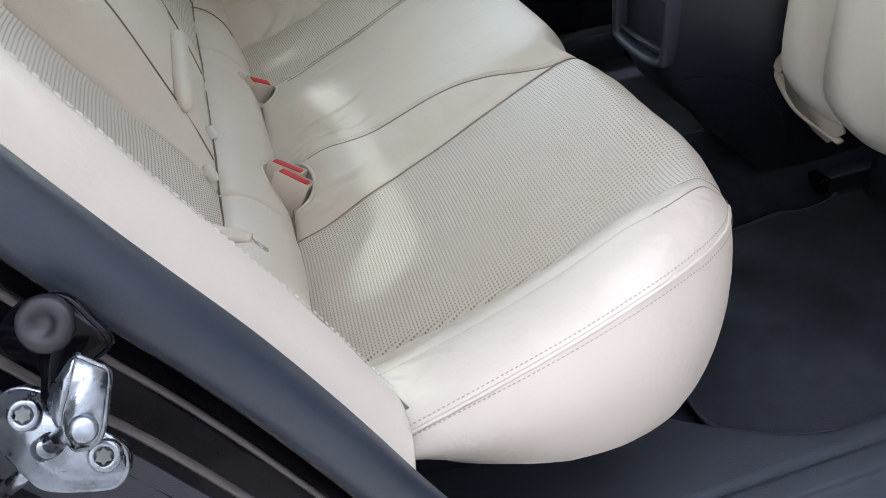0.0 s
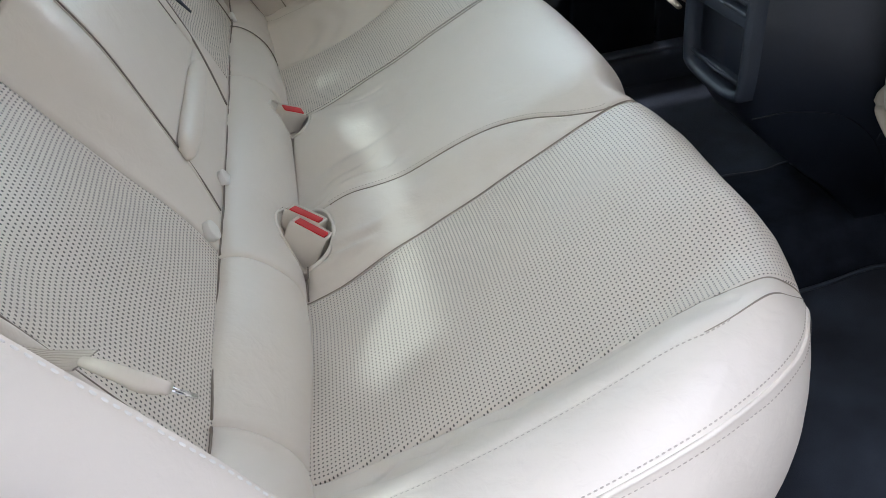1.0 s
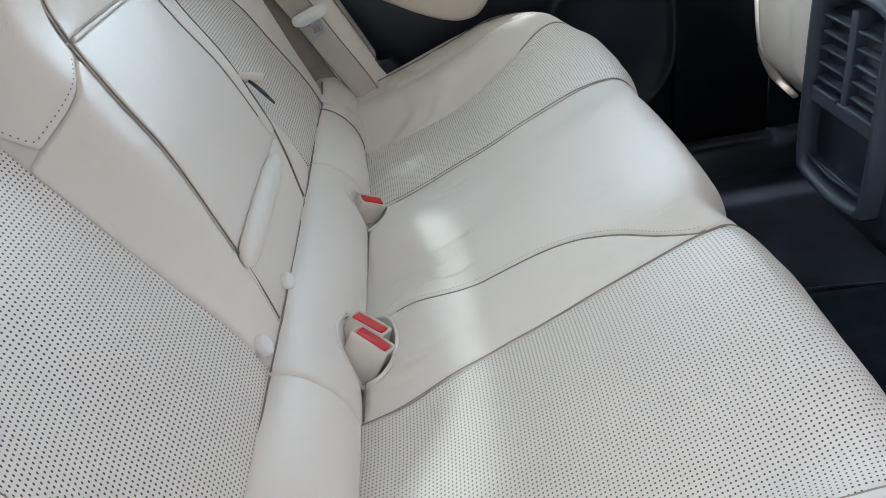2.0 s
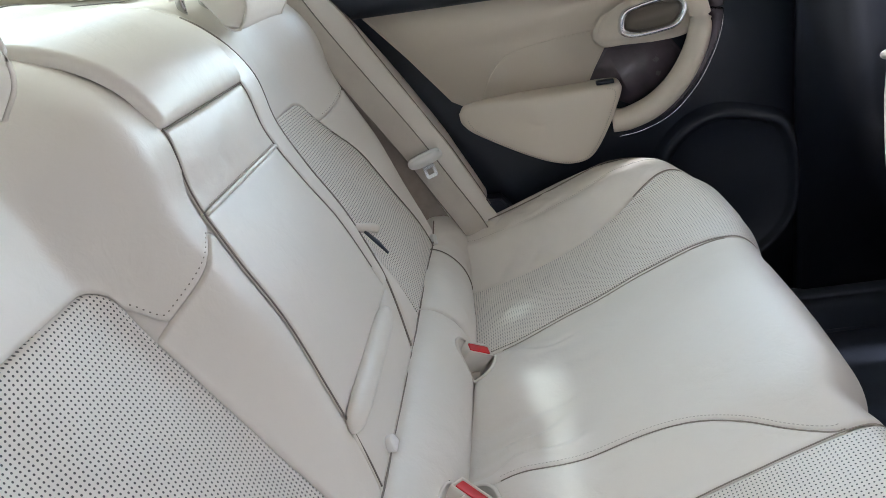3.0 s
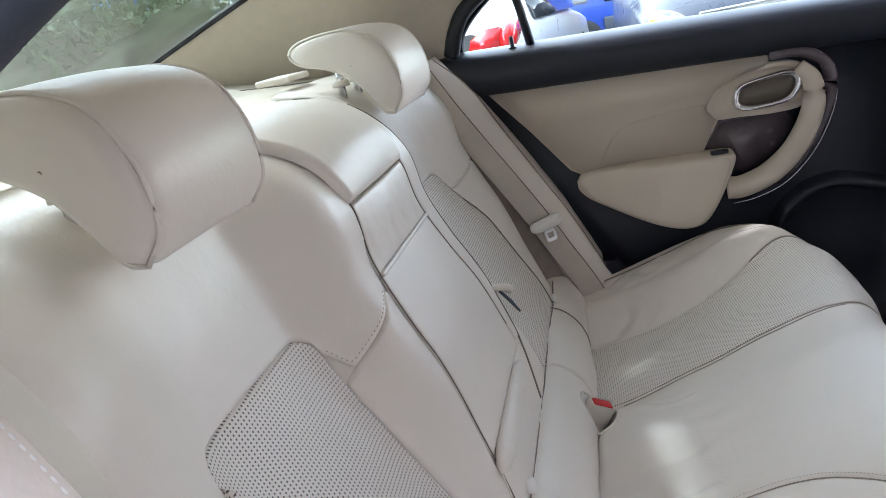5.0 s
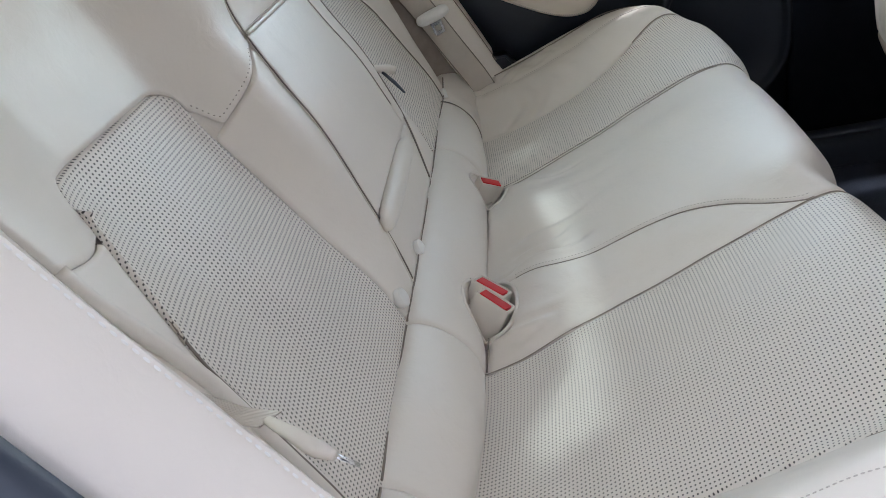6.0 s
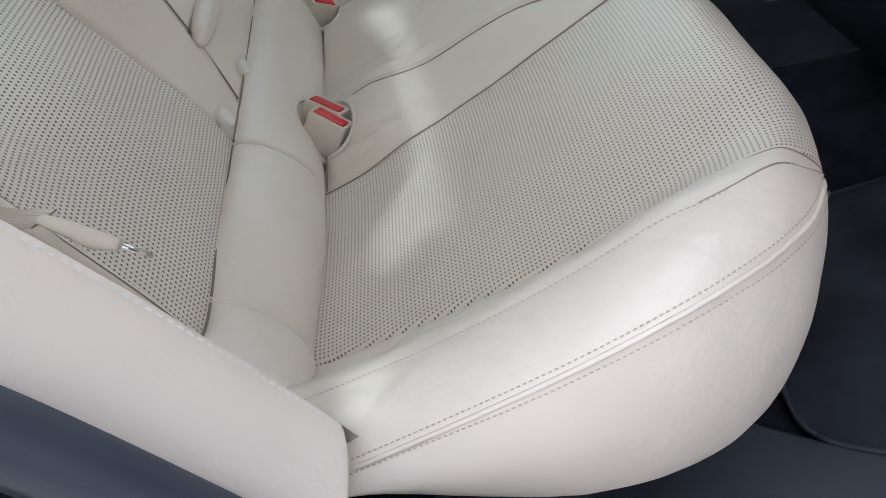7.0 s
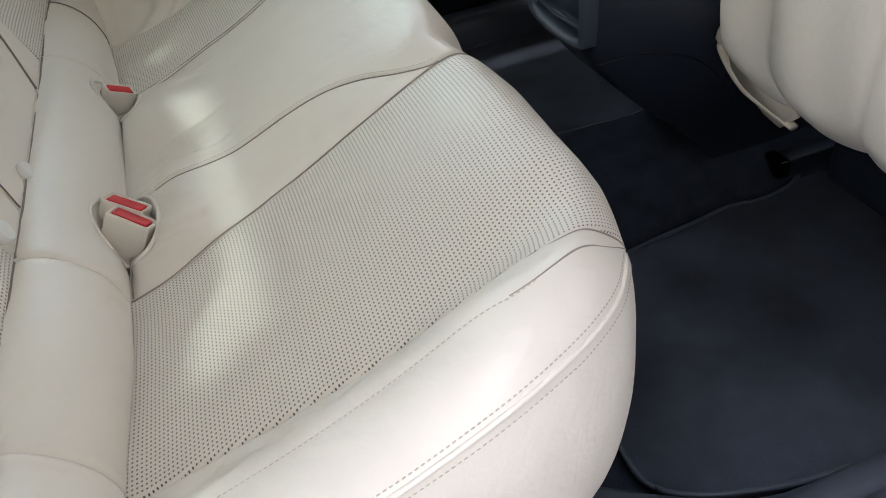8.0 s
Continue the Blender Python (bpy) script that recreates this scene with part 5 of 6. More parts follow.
# ---- pillars, roof, shelf, rear window ----
GE = spline([(-.90, .515, 1.172), (-.72, .51, 1.238), (-.52, .505, 1.306), (-.36, .50, 1.358)])
for s, nm in ((-1, "wall_near"), (1, "wall_far")):
    pil = thing(nm, "cream rear pillar trim beside the back window", "pillar trim", kind="structure")
    v = np.linspace(0, 1, 50)
    f = spline([(-.30, .668, 1.08), (-.22, .662, 1.115), (-.192, .652, 1.165), (-.158, .646, 1.208), (-.080, .638, 1.256), (-.015, .632, 1.290), (.02, .628, 1.300)])(v)
    if s < 0:
        f = f - np.array((0, 0, .014)) * sm(1.10, 1.2, f[:, 2])[:, None]
    g = spline([(-.98, .53, 1.08), (-.90, .515, 1.172), (-.78, .513, 1.218), (-.62, .51, 1.275), (-.48, .505, 1.322), (-.36, .50, 1.360), (-.30, .495, 1.372)])(v)
    k = np.linspace(0, 1, 30)[None, :, None]
    P = f[:, None] * (1 - k) + g[:, None] * k
    P = P + np.array((0, -.022, .012)) * np.sin(np.pi * k)
    me = sheet_mesh("pillar_trim", P * np.array((1, s, 1)))
    if s > 0:
        me.flip_normals()
    part("pillar_trim", me, HEADLINER, pil, "cream moulded pillar cover")
    ql = [(-.95, .30), (-.14, .30), (-.15, .55), (-.17, .66), (-.20, .75), (-.25, .86), (-.31, .99), (-.38, 1.11), (-.95, 1.11)]
    part("quarter_lining", prism_bm(ql, lambda a, b, d: (a, s * (.695 - d), b), .115, 0), NAVY, pil, "dark body lining behind the bolster", smooth=False)
    bs = [(-.95, .25), (.02, .25), (.02, .50), (.0, .60), (-.05, .70), (-.10, .80), (-.16, .90), (-.24, 1.04), (-.30, 1.12), (-.95, 1.12)]
    part("body_side", prism_bm(bs, lambda a, b, d: (a, s * (.735 - d), b), .035, 0), NAVY, pil, "dark body side behind the trim", smooth=False)
    if s > 0:
        arch = [(-.10, .30), (.16, .30), (.13, .50), (.09, .60), (.055, .650), (-.10, .66)]
        part("arch_trim", prism_bm(arch, lambda a, b, d: (a, .735 - d, b), .085, .004), NAVY, pil, "dark trim under the bolster", smooth=False)
    part("glass_seal", tube_mesh("glass_seal", GE(np.linspace(0, 1, 30)) * np.array((1, s, 1)), .006, 8), RUBBER, pil, "black window seal")
    hook = rounded([(-.020, -.008), (-.017, .008), (0, .010), (.017, .008), (.020, -.008), (0, -.011)], 30)
    if s > 0:
        part("hook_cover", moved(prism_bm(hook, lambda a, b, d: (a, b, d), .006, .002), frame_of((-.245, .548, 1.262), (1, .1, .05), (.1, -.4, .9))), CREAMPL, pil, "small oval coat hook cover")
    bp = thing("b_pillar", "centre door pillar, cream above and black below", "pillar", "centre pillars", kind="structure")
    lo = [(.62, .30), (.62, .925), (.615, .935), (.76, .95), (.80, .80), (.82, .30)]
    part("lower_cover", prism_bm(lo, lambda a, b, d: (a, s * (.70 - d), b), .045, .006), NAVY, bp, "black lower pillar cover")
    hi = [(.612, .938), (.604, 1.10), (.60, 1.33), (.70, 1.34), (.735, 1.10), (.75, .952)]
    part("upper_cover", prism_bm(hi, lambda a, b, d: (a, s * (.70 - .25 * max(0, b - 1.0) - d), b), .055, .008), HEADLINER, bp, "cream upper pillar cover")
    # closed front door and body below the windows
    fd = thing("front_door", "closed front door seen only as a dark inner panel", "car door", "front doors")
    part("front_door_panel", box_bm((.82, min(s * .66, s * .70), .30), (1.75, max(s * .66, s * .70), 1.08), .01), NAVY, fd)
    part("rail_trim", tube_mesh("rail_trim", [(.0, s * .625, 1.302), (.3, s * .612, 1.335), (.7, s * .608, 1.345), (1.2, s * .61, 1.32), (1.7, s * .62, 1.12)], .028, 10), HEADLINER, fd, "cream roof rail trim")
ceil = thing("ceiling", "cream fabric headliner", "headliner", kind="structure")
gx, gy = np.meshgrid(np.linspace(-.375, 1.35, 50), np.linspace(-.60, .60, 60), indexing="ij")
gz = 1.296 + .085 * (1 - (np.abs(gy) / .60) ** 2.6) - .012 * (1 - sm(-.375, -.2, gx)) + .02 * sm(-.3, .4, gx)
hl = spline([(-.311, .386, 1.344), (-.338, .470, 1.322), (-.333, .532, 1.301), (-.29, .556, 1.283), (-.235, .574, 1.266), (-.162, .607, 1.255), (-.11, .622, 1.255)])(np.linspace(0, 1, 40))
part("headliner_edge", tube_mesh("headliner_edge", hl + np.array((0, -.002, -.001)), .0013, 6), SEAMCREASE, ceil, "dark joint along the headliner edge")
part("headliner", sheet_mesh("headliner", np.stack([gx, gy, gz], -1)), HEADLINER, ceil)
part("roof_skin", sheet_mesh("roof_skin", np.stack([gx, gy * 1.12, gz + .035], -1)), PAINT, ceil, "black painted roof skin")

shelf = thing("parcel_shelf", "cream fabric parcel shelf behind the backrests", "parcel shelf")
gx, gy = np.meshgrid(np.linspace(-.96, -.33, 50), np.linspace(-.64, .64, 80), indexing="ij")
gz = 1.132 + .05 * (1 - sm(-.9, -.4, gx)) - .02 * sm(-.36, -.33, gx) + .010 * (1 - sm(-.56, -.52, gx)) * (1 - sm(.40, .44, np.abs(gy)))
part("shelf_cover", sheet_mesh("shelf_cover", np.stack([gx, gy, gz], -1)), HEADLINER, shelf)
for pts in ([(-.62, -.40, 0), (-.60, 0, 0), (-.62, .40, 0)], [(-.62, .40, 0), (-.56, .46, 0), (-.46, .50, 0), (-.36, .51, 0)], [(-.62, -.40, 0), (-.56, -.46, 0), (-.46, -.50, 0), (-.36, -.51, 0)]):
    q = spline(pts)(np.linspace(0, 1, 40))
    q[:, 2] = 1.132 + .05 * (1 - sm(-.9, -.4, q[:, 0])) + .010 * (1 - sm(-.56, -.52, q[:, 0])) * (1 - sm(.40, .44, np.abs(q[:, 1]))) + .0006
    part("shelf_seam", tube_mesh("shelf_seam", q, .0013, 6), SEAMCREASE, shelf, "dark seam in the shelf cover")
for yy in (-.33, .33):
    part("tether_cover", box_bm((-.455, yy - .045, 1.150), (-.395, yy + .045, 1.160), .004, 3), CREAMPL, shelf, "cream child seat tether cover")
fill = box_bm((-.96, -.69, .50), (-.34, .69, 1.10), .01)
part("shelf_support", fill, NAVY, shelf, "dark body behind the backrests")
blk = [(-.345, .25), (-.125, .25), (-.130, .58), (-.165, .70), (-.235, .86), (-.300, 1.0), (-.345, 1.08)]
part("bulkhead", prism_bm(blk, lambda a, b, d: (a, -.69 + d, b), 1.38, 0), NAVY, shelf, "dark body behind the seat", smooth=False)
rw = thing("window_1", "dusty heated rear window glass", "rear window", kind="structure")
v = np.linspace(0, 1, 20)
g = GE(v)
P = np.stack([np.stack([g[:, 0], g[:, 1] * k, g[:, 2] + .03 * (1 - k * k)], -1) for k in np.linspace(-1, 1, 24)], 1)
rme = sheet_mesh("pane", P)
if rme.polygons[200].normal.z > 0:
    rme.flip_normals()
part("pane", rme, HAZE, rw, "dusty glass pane")
ws = thing("window_2", "windscreen glass at the front of the cabin", "windscreen", kind="structure")
wg = part("pane", sheet_mesh("pane", np.array([[(1.32, y, 1.36 - .05 * (abs(y) / .6) ** 2) for y in np.linspace(-.6, .6, 9)], [(1.95, y, .98) for y in np.linspace(-.7, .7, 9)]])), GLASS, ws, "clear glass pane")
wg.visible_shadow = False
dash = thing("dashboard", "black dashboard and bulkhead at the front of the cabin", "dashboard")
part("dash_body", box_bm((1.70, -.70, .30), (2.0, .70, .97), .04, 3), NAVY, dash)

# ---- centre console ----
con = thing("centre_console", "black rear centre console with air vents and open tray", "console")
cside = [(.605, .80), (.603, .60), (.612, .565), (.640, .520), (.690, .470), (.745, .425), (.790, .375), (.81, .31), (1.45, .31), (1.45, .80)]
part("console_body", prism_bm(cside, lambda a, b, d: (a, -.088 + d, b), .176, .006, 3), NAVY, con, "black console body with a raked lower end")
ring_o = rounded([(-.080, .60), (-.066, .578), (0, .571), (.066, .578), (.080, .60), (.082, .68), (.080, .80), (.070, .822), (0, .828), (-.070, .822), (-.080, .80), (-.082, .68)], 72)
ring_o = [(p, q + .012) for p, q in ring_o]
rc = np.array((0, .712))
rows = []
for kk, dx in ((1.0, .03), (1.0, .004), (.97, -.003), (.90, -.004), (.85, .002), (.84, .012), (.83, .06)):
    qq = rc + (np.array(ring_o) - rc) * np.array((kk, 1 - (1 - kk) * .62))
    rows.append(np.stack([np.full(72, .585 + dx), qq[:, 0], qq[:, 1]], -1))
part("bezel", sheet_mesh("bezel", np.stack(rows, 1), closed=True), SILLPL, con, "grey black bezel frame")
part("recess", box_bm((.640, -.072, .59), (.652, .072, .82), .002), NAVY, con, "dark back of the tray")
part("tray", box_bm((.592, -.066, .606), (.645, .066, .614), .003), NAVY, con, "open tray floor")
part("tray_lip", tube_mesh("tray_lip", [(.590, -.064, .616), (.587, 0, .613), (.590, .064, .616)], .0022, 8), SILLPL, con, "glossy tray lip")
part("vent_shelf", box_bm((.588, -.068, .688), (.645, .068, .706), .003), SILLPL, con, "grey bar under the vents")
part("vent_post", box_bm((.590, -.006, .700), (.640, .006, .815), .002), SILLPL, con, "post between the vents")
for y0 in (-.066, .008):
    for i in range(5):
        sl = box_bm((.592, y0, .716 + i * .019), (.625, y0 + .058, .7195 + i * .019), .001, 1)
        part("vent_slat", sl, SILLPL, con, "thin grey vent slat")
    part("vent_thumbwheel", box_bm((.586, y0 + .002, .703), (.596, y0 + .056, .709), .002), SILLPL, con)
for s in (-1, 1):
    joint = spline([(.598, s * .0895, .575), (.66, s * .0895, .572), (.74, s * .0895, .545), (.80, s * .0895, .485), (.835, s * .0895, .40), (.845, s * .0895, .34)])(np.linspace(0, 1, 40))
    part("panel_joint", tube_mesh("panel_joint", joint, .0009, 6), RUBBER, con, "curved joint in the side panel")
    capm = lathe_bm([(.0125, -.004), (.0125, .0004), (.0110, .0009), (.001, .0009)], 24)
    part("screw_cap", moved(capm, facing((.808, s * .0885, .500), (0, s, 0))), NAVY, con, "small round screw cap")


# ---- front seats ----
def front_seat(s):
    f = thing("front_seat", "back of a cream leather front seat with gathered map pocket", "car seat", "front seats")
    yc = .362
    prof = spline([(.905, .512), (.822, .520), (.776, .555), (.752, .62), (.742, .75), (.735, .90), (.738, 1.02), (.752, 1.10), (.785, 1.150)])
    u, v = np.meshgrid(np.linspace(0, 1, 60), np.linspace(0, 1, 60), indexing="ij")
    q = prof(v)
    half = .243 + .02 * np.sin(np.pi * v)
    e = np.abs(2 * u - 1)
    x = q[..., 0] + .12 * np.maximum(0, e - .72) ** 2 / .28 ** 2 * .55
    P = np.stack([x, s * (yc + (2 * u - 1) * half), q[..., 1] + .02 * np.maximum(0, e - .6) * (1 - sm(0, .3, v))], -1)
    P = P + (grid_normals(P) * (.0025 * crumple(P, .07, 3))[..., None])
    me = sheet_mesh("seat_back", P)
    if s > 0:
        me.flip_normals()
    part("seat_back", me, LEATHER, f, "cream leather back shell")
    # gathered pocket
    u, v = np.meshgrid(np.linspace(0, 1, 90), np.linspace(0, 1, 50), indexing="ij")
    vv = .205 + v * .381
    q = prof(vv)
    w = .130 + .075 * np.sqrt(np.clip(v / .35, 0, 1)) + .008 * np.sin(np.pi * v)
    ridge = np.abs(np.sin(np.pi * (u * 3.1 + .30 + .10 * np.sin(2.6 * v + 4 * u))))
    fold = .015 * ridge ** .7 * (1 - .55 * sm(.75, .95, v)) + .005 * np.sin(u * 23 + 2 * v) * sm(.1, .5, v) + .0042 * np.sin(u * 92 + 3 * np.sin(7 * u)) * sm(.70, .92, v)
    puff = .008 + .016 * np.sin(np.pi * u) * (.4 + .6 * sm(0, .35, v)) * (1 - .55 * sm(.8, 1, v))
    rim = np.sqrt(np.minimum(1, np.minimum(u, 1 - u) / .03)) * np.minimum(1, v / .04)
    P = np.stack([q[..., 0] - (puff + fold) * rim - .002, s * (yc + (2 * u - 1) * w), q[..., 1]], -1)
    me = sheet_mesh("map_pocket", P)
    if s > 0:
        me.flip_normals()
    part("map_pocket", me, LEATHER, f, "pleated leather map pocket")
    for line in (P[0], P[-1], P[:, 0]):
        part("seam", tube_mesh("seam", line + np.array((-.0015, 0, 0)), .0014, 6), SEAMCREASE, f, "dark joint round the map pocket")
    hemr = P[:, -3] + np.array((-.004, 0, 0))
    part("pocket_hem", tube_mesh("pocket_hem", hemr, .007, 8), LEATHER, f, "elastic gathered pocket hem")
    # lower flap and side loop
    flap = [(.150, .640), (.128, .600), (.122, .560), (.130, .538), (.155, .521), (.198, .502), (.227, .497), (.254, .526), (.235, .560), (.200, .600)]
    part("lower_flap", prism_bm(flap, lambda a, b, d: (.776 + .10 * (.56 - b) - d, s * a, b), .008, .003), VINYL, f, "cream corner flap")
    for k in (-1, 1):                       # moulded rim of the lower back cover, at both sides
        loop = spline([(.760, .226, .640), (.772, .244, .600), (.775, .258, .578), (.778, .256, .552), (.780, .205, .520), (.778, .113, .509)])(np.linspace(0, 1, 40))
        loop = np.stack([loop[:, 0], s * (yc + k * loop[:, 1]), loop[:, 2]], -1)
        part("cover_rim", tube_mesh("cover_rim", loop, np.interp(np.linspace(0, 1, 40), [0, .25, .8, 1], [.004, .009, .010, .006]), 12, .7), VINYL, f, "cream moulded rim of the lower cover")
    # cushion, base frame and rails
    part("seat_cushion", box_bm((.86, min(s * .15, s * .60), .49), (1.32, max(s * .15, s * .60), .60), .05, 4), LEATHER, f, "cream leather cushion")
    part("head_restraint", box_bm((.770, min(s * .235, s * .490), 1.175), (.885, max(s * .235, s * .490), 1.325), .045, 4), LEATHER, f, "cream leather head restraint")
    for yy in (.32, .40):
        part("restraint_post", tube_mesh("restraint_post", [(.825, s * yy, 1.08), (.825, s * yy, 1.14), (.825, s * yy, 1.20)], .006, 8), CHROME, f, "steel post")
    part("front_pad", box_bm((.80, min(s * .135, s * .590), .52), (.90, max(s * .135, s * .590), 1.15), .045, 4), LEATHER, f, "padded front of the backrest")
    part("base_frame", box_bm((.90, min(s * .20, s * .55), .36), (1.30, max(s * .20, s * .55), .46), .01), NAVY, f, "black seat frame")
    for yy in (.118, .53):
        rail = box_bm((.895, s * yy - .016, .300), (1.34, s * yy + .016, .350), .004)
        part("rail", rail, NAVY, f, "black floor rail")
        part("rail_end", box_bm((.880, s * yy - .020, .322), (.902, s * yy + .020, .352), .006, 3), PAINT, f, "glossy black rail cap")
    return f


front_seat(-1), front_seat(1)

# ---- outside ----
ASPHALT = material("sun_bleached_asphalt", (0.15, 0.147, 0.142), 0.9, vary=0.25, vary_scale=3, bump=0.6, bump_scale=120, bump_dist=0.004)
LEAF = material("hedge_leaf", (0.075, 0.13, 0.035), 0.6, vary=0.5, vary_scale=9)
WOOD = material("hedge_wood", (0.12, 0.09, 0.06), 0.9)
WHITEP = material("white_car_paint", (0.50, 0.51, 0.52), 0.3, coat=0.25, vary=0.02)
BLUEP = material("blue_van_paint", (0.012, 0.05, 0.30), 0.35, coat=0.15, vary=0.04)
GREYP = material("dark_blue_grey_paint", (0.024, 0.031, 0.048), 0.30, metal=0.0, coat=0.0, spec=0.35, vary=0.05)
LAMPRED = material("red_lamp_plastic", (0.55, 0.012, 0.015), 0.15, coat=0.5, vary=0.1, vary_scale=30)
LAMPW = material("clear_lamp_plastic", (0.36, 0.37, 0.37), 0.15, metal=0.4, coat=0.5, vary=0.3, vary_scale=14)
AMBER = material("amber_lamp_plastic", (0.75, 0.25, 0.04), 0.2)
DARKGLASS = material("dark_car_glass", (0.03, 0.035, 0.04), 0.05, coat=0.5, vary=0.1)
TYRE = material("tyre_rubber", (0.018, 0.018, 0.019), 0.85)
ALLOY = material("alloy_rim", (0.55, 0.56, 0.58), 0.3, metal=0.9)
YELLOW = material("yellow_vinyl", (0.85, 0.70, 0.05), 0.4)
WHITEV = material("white_vinyl", (0.82, 0.83, 0.84), 0.4)
SIDING = material("white_siding", (0.66, 0.66, 0.64), 0.6, vary=0.06, vary_scale=3)
BLUEW = material("blue_window_paint", (0.05, 0.19, 0.50), 0.45, vary=0.1, vary_scale=5)
BRICK = material("brown_brick", (0.30, 0.22, 0.17), 0.85, vary=0.2, vary_scale=20)
# the next two colour the unseen walls added to limit light in the cabin
NEARBLOCK = material("near_blocker_grey", (0.20, 0.193, 0.18), 0.9, vary=0.08, vary_scale=2, bump=0.3, bump_scale=60, bump_dist=0.004)
FRONTBLOCK = material("front_blocker_brown", (0.11, 0.085, 0.07), 0.9, vary=0.2, vary_scale=8, bump=0.4, bump_scale=40, bump_dist=0.006)
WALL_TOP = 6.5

ground = thing("ground", "grey asphalt car park ground", "ground", kind="structure")
gx, gy = np.meshgrid(np.linspace(-1, 1, 41) ** 3 * 400, np.linspace(-1, 1, 41) ** 3 * 400, indexing="ij")
part("asphalt", sheet_mesh("asphalt", np.stack([gx, gy, 0 * gx], -1)), ASPHALT, ground)



# unseen wall added on the side of the open door to hold back sky light
bw = thing("near_light_blocker", "plain grey wall added out of view to cut light through the open door", "wall", kind="structure")
part("wall_face", box_bm((-9, -2.45, 0), (9, -2.2, WALL_TOP), .01), NEARBLOCK, bw, "plain grey face of the added wall")

# unseen long wall added ahead of the car to block light from the front
fw_ = thing("front_light_blocker", "dark brown wall added out of view to cut light from the front", "wall", kind="structure")
part("wall_face", box_bm((7.0, -9.0, 0), (7.3, 4.5, 9.0), .01), FRONTBLOCK, fw_, "dark brown face of the added wall")

# the opened rear door, swung out on its hinge
od = thing("rear_door", "opened rear door swung outwards beside the seat", "car door")
DOORM = pose(.66, -.715, 0, 0, 0, -62)
slab = [(0, .36), (.86, .36), (.93, .60), (.93, 1.06), (0, 1.08)]
part("door_shell", moved(prism_bm(slab, lambda a, b, d: (a, -d, b), .06, .008), DOORM), PAINT, od, "black painted door skin")
part("door_lining", moved(prism_bm([(.03, .40), (.82, .40), (.88, .62), (.88, 1.03), (.03, 1.05)], lambda a, b, d: (a, d, b), .035, .008), DOORM), NAVY, od, "black inner lining")
part("window_frame", moved(tube_bm([(0.02, 0, 1.07), (.02, .02, 1.30), (.45, .03, 1.32), (.75, .02, 1.24), (.92, 0, 1.06)], .016), DOORM), RUBBER, od, "black window frame")


def hedge(name, lo, hi, n, seed, label):
    """A clipped bush: a few stems and many small leaves in an uneven volume."""
    h = thing(name, label, "hedge", kind="stuff")
    rng = np.random.RandomState(seed)
    lo, hi = np.array(lo, float), np.array(hi, float)
    size = hi - lo
    c = rng.rand(n, 3)
    c = c[np.minimum.reduce([c[:, 0], 1 - c[:, 0], c[:, 1], 1 - c[:, 1], 1 - c[:, 2]]) < .22 + .1 * rng.rand(len(c))]
    P = lo + c * size
    lump = np.array([noise.fractal(Vector(p) * .9, 1.0, 2.0, 3) for p in P])
    P[:, 2] += lump * .35 * c[:, 2]
    P[:, 0] += lump * .30
    P = np.maximum(P, (-99, -99, .02))
    m = len(P)
    sz = .035 + .045 * rng.rand(m)
    d = rng.normal(size=(m, 3))
    d /= np.linalg.norm(d, axis=1, keepdims=True)
    e = np.cross(d, rng.normal(size=(m, 3)))
    e /= np.linalg.norm(e, axis=1, keepdims=True)
    V = np.stack([P - d * sz[:, None], P + e * sz[:, None] * .45, P + d * sz[:, None], P - e * sz[:, None] * .45], 1)
    me = bpy.data.meshes.new("leaves")
    me.from_pydata(V.reshape(-1, 3).tolist(), [], np.arange(4 * m).reshape(m, 4).tolist())
    part("leaves", me, LEAF, h, "dense small green leaves", smooth=False)
    me = sheet_mesh("inner_growth", np.stack([np.stack([lo[0] + size[0] * (.5 + (.30 - .02 * k) * np.cos(np.linspace(0, 6.283, 24, endpoint=False))),
                                                        lo[1] + size[1] * (.5 + (.42 - .02 * k) * np.sin(np.linspace(0, 6.283, 24, endpoint=False))),
                                                        np.full(24, .02 + (hi[2] * .82 - .02) * k / 5)], -1) for k in range(6)], 1), closed=True)
    part("inner_growth", me, WOOD, h, "shaded woody inside of the hedge")


hedge("hedge", (-7.0, 4.0, 0), (-5.2, 11.6, 2.35), 26000, 3, "dense green shrub hedge behind the rear window")
hedge("hedge", (-4.0, 16.6, 0), (9.0, 18.6, 4.2), 42000, 5, "tall green hedge behind the parked cars")


def wheel(parent, x, y, z, r=.32, w=.2):
    bm = lathe_bm([(r * .66, -w / 2), (r * .93, -w / 2), (r, -w * .35), (r, w * .35), (r * .93, w / 2), (r * .66, w / 2)], 36)
    ty = part("tyre", moved(bm, facing((x, y, z), (1, 0, 0))), TYRE, parent, "black tyre")
    bm = lathe_bm([(r * .66, -.06), (r * .66, .07), (r * .6, .06), (r * .2, .05), (r * .14, .075), (.01, .075)], 36)
    part("rim", moved(bm, facing((x, y, z), (1, 0, 0))), ALLOY, ty, "alloy rim")


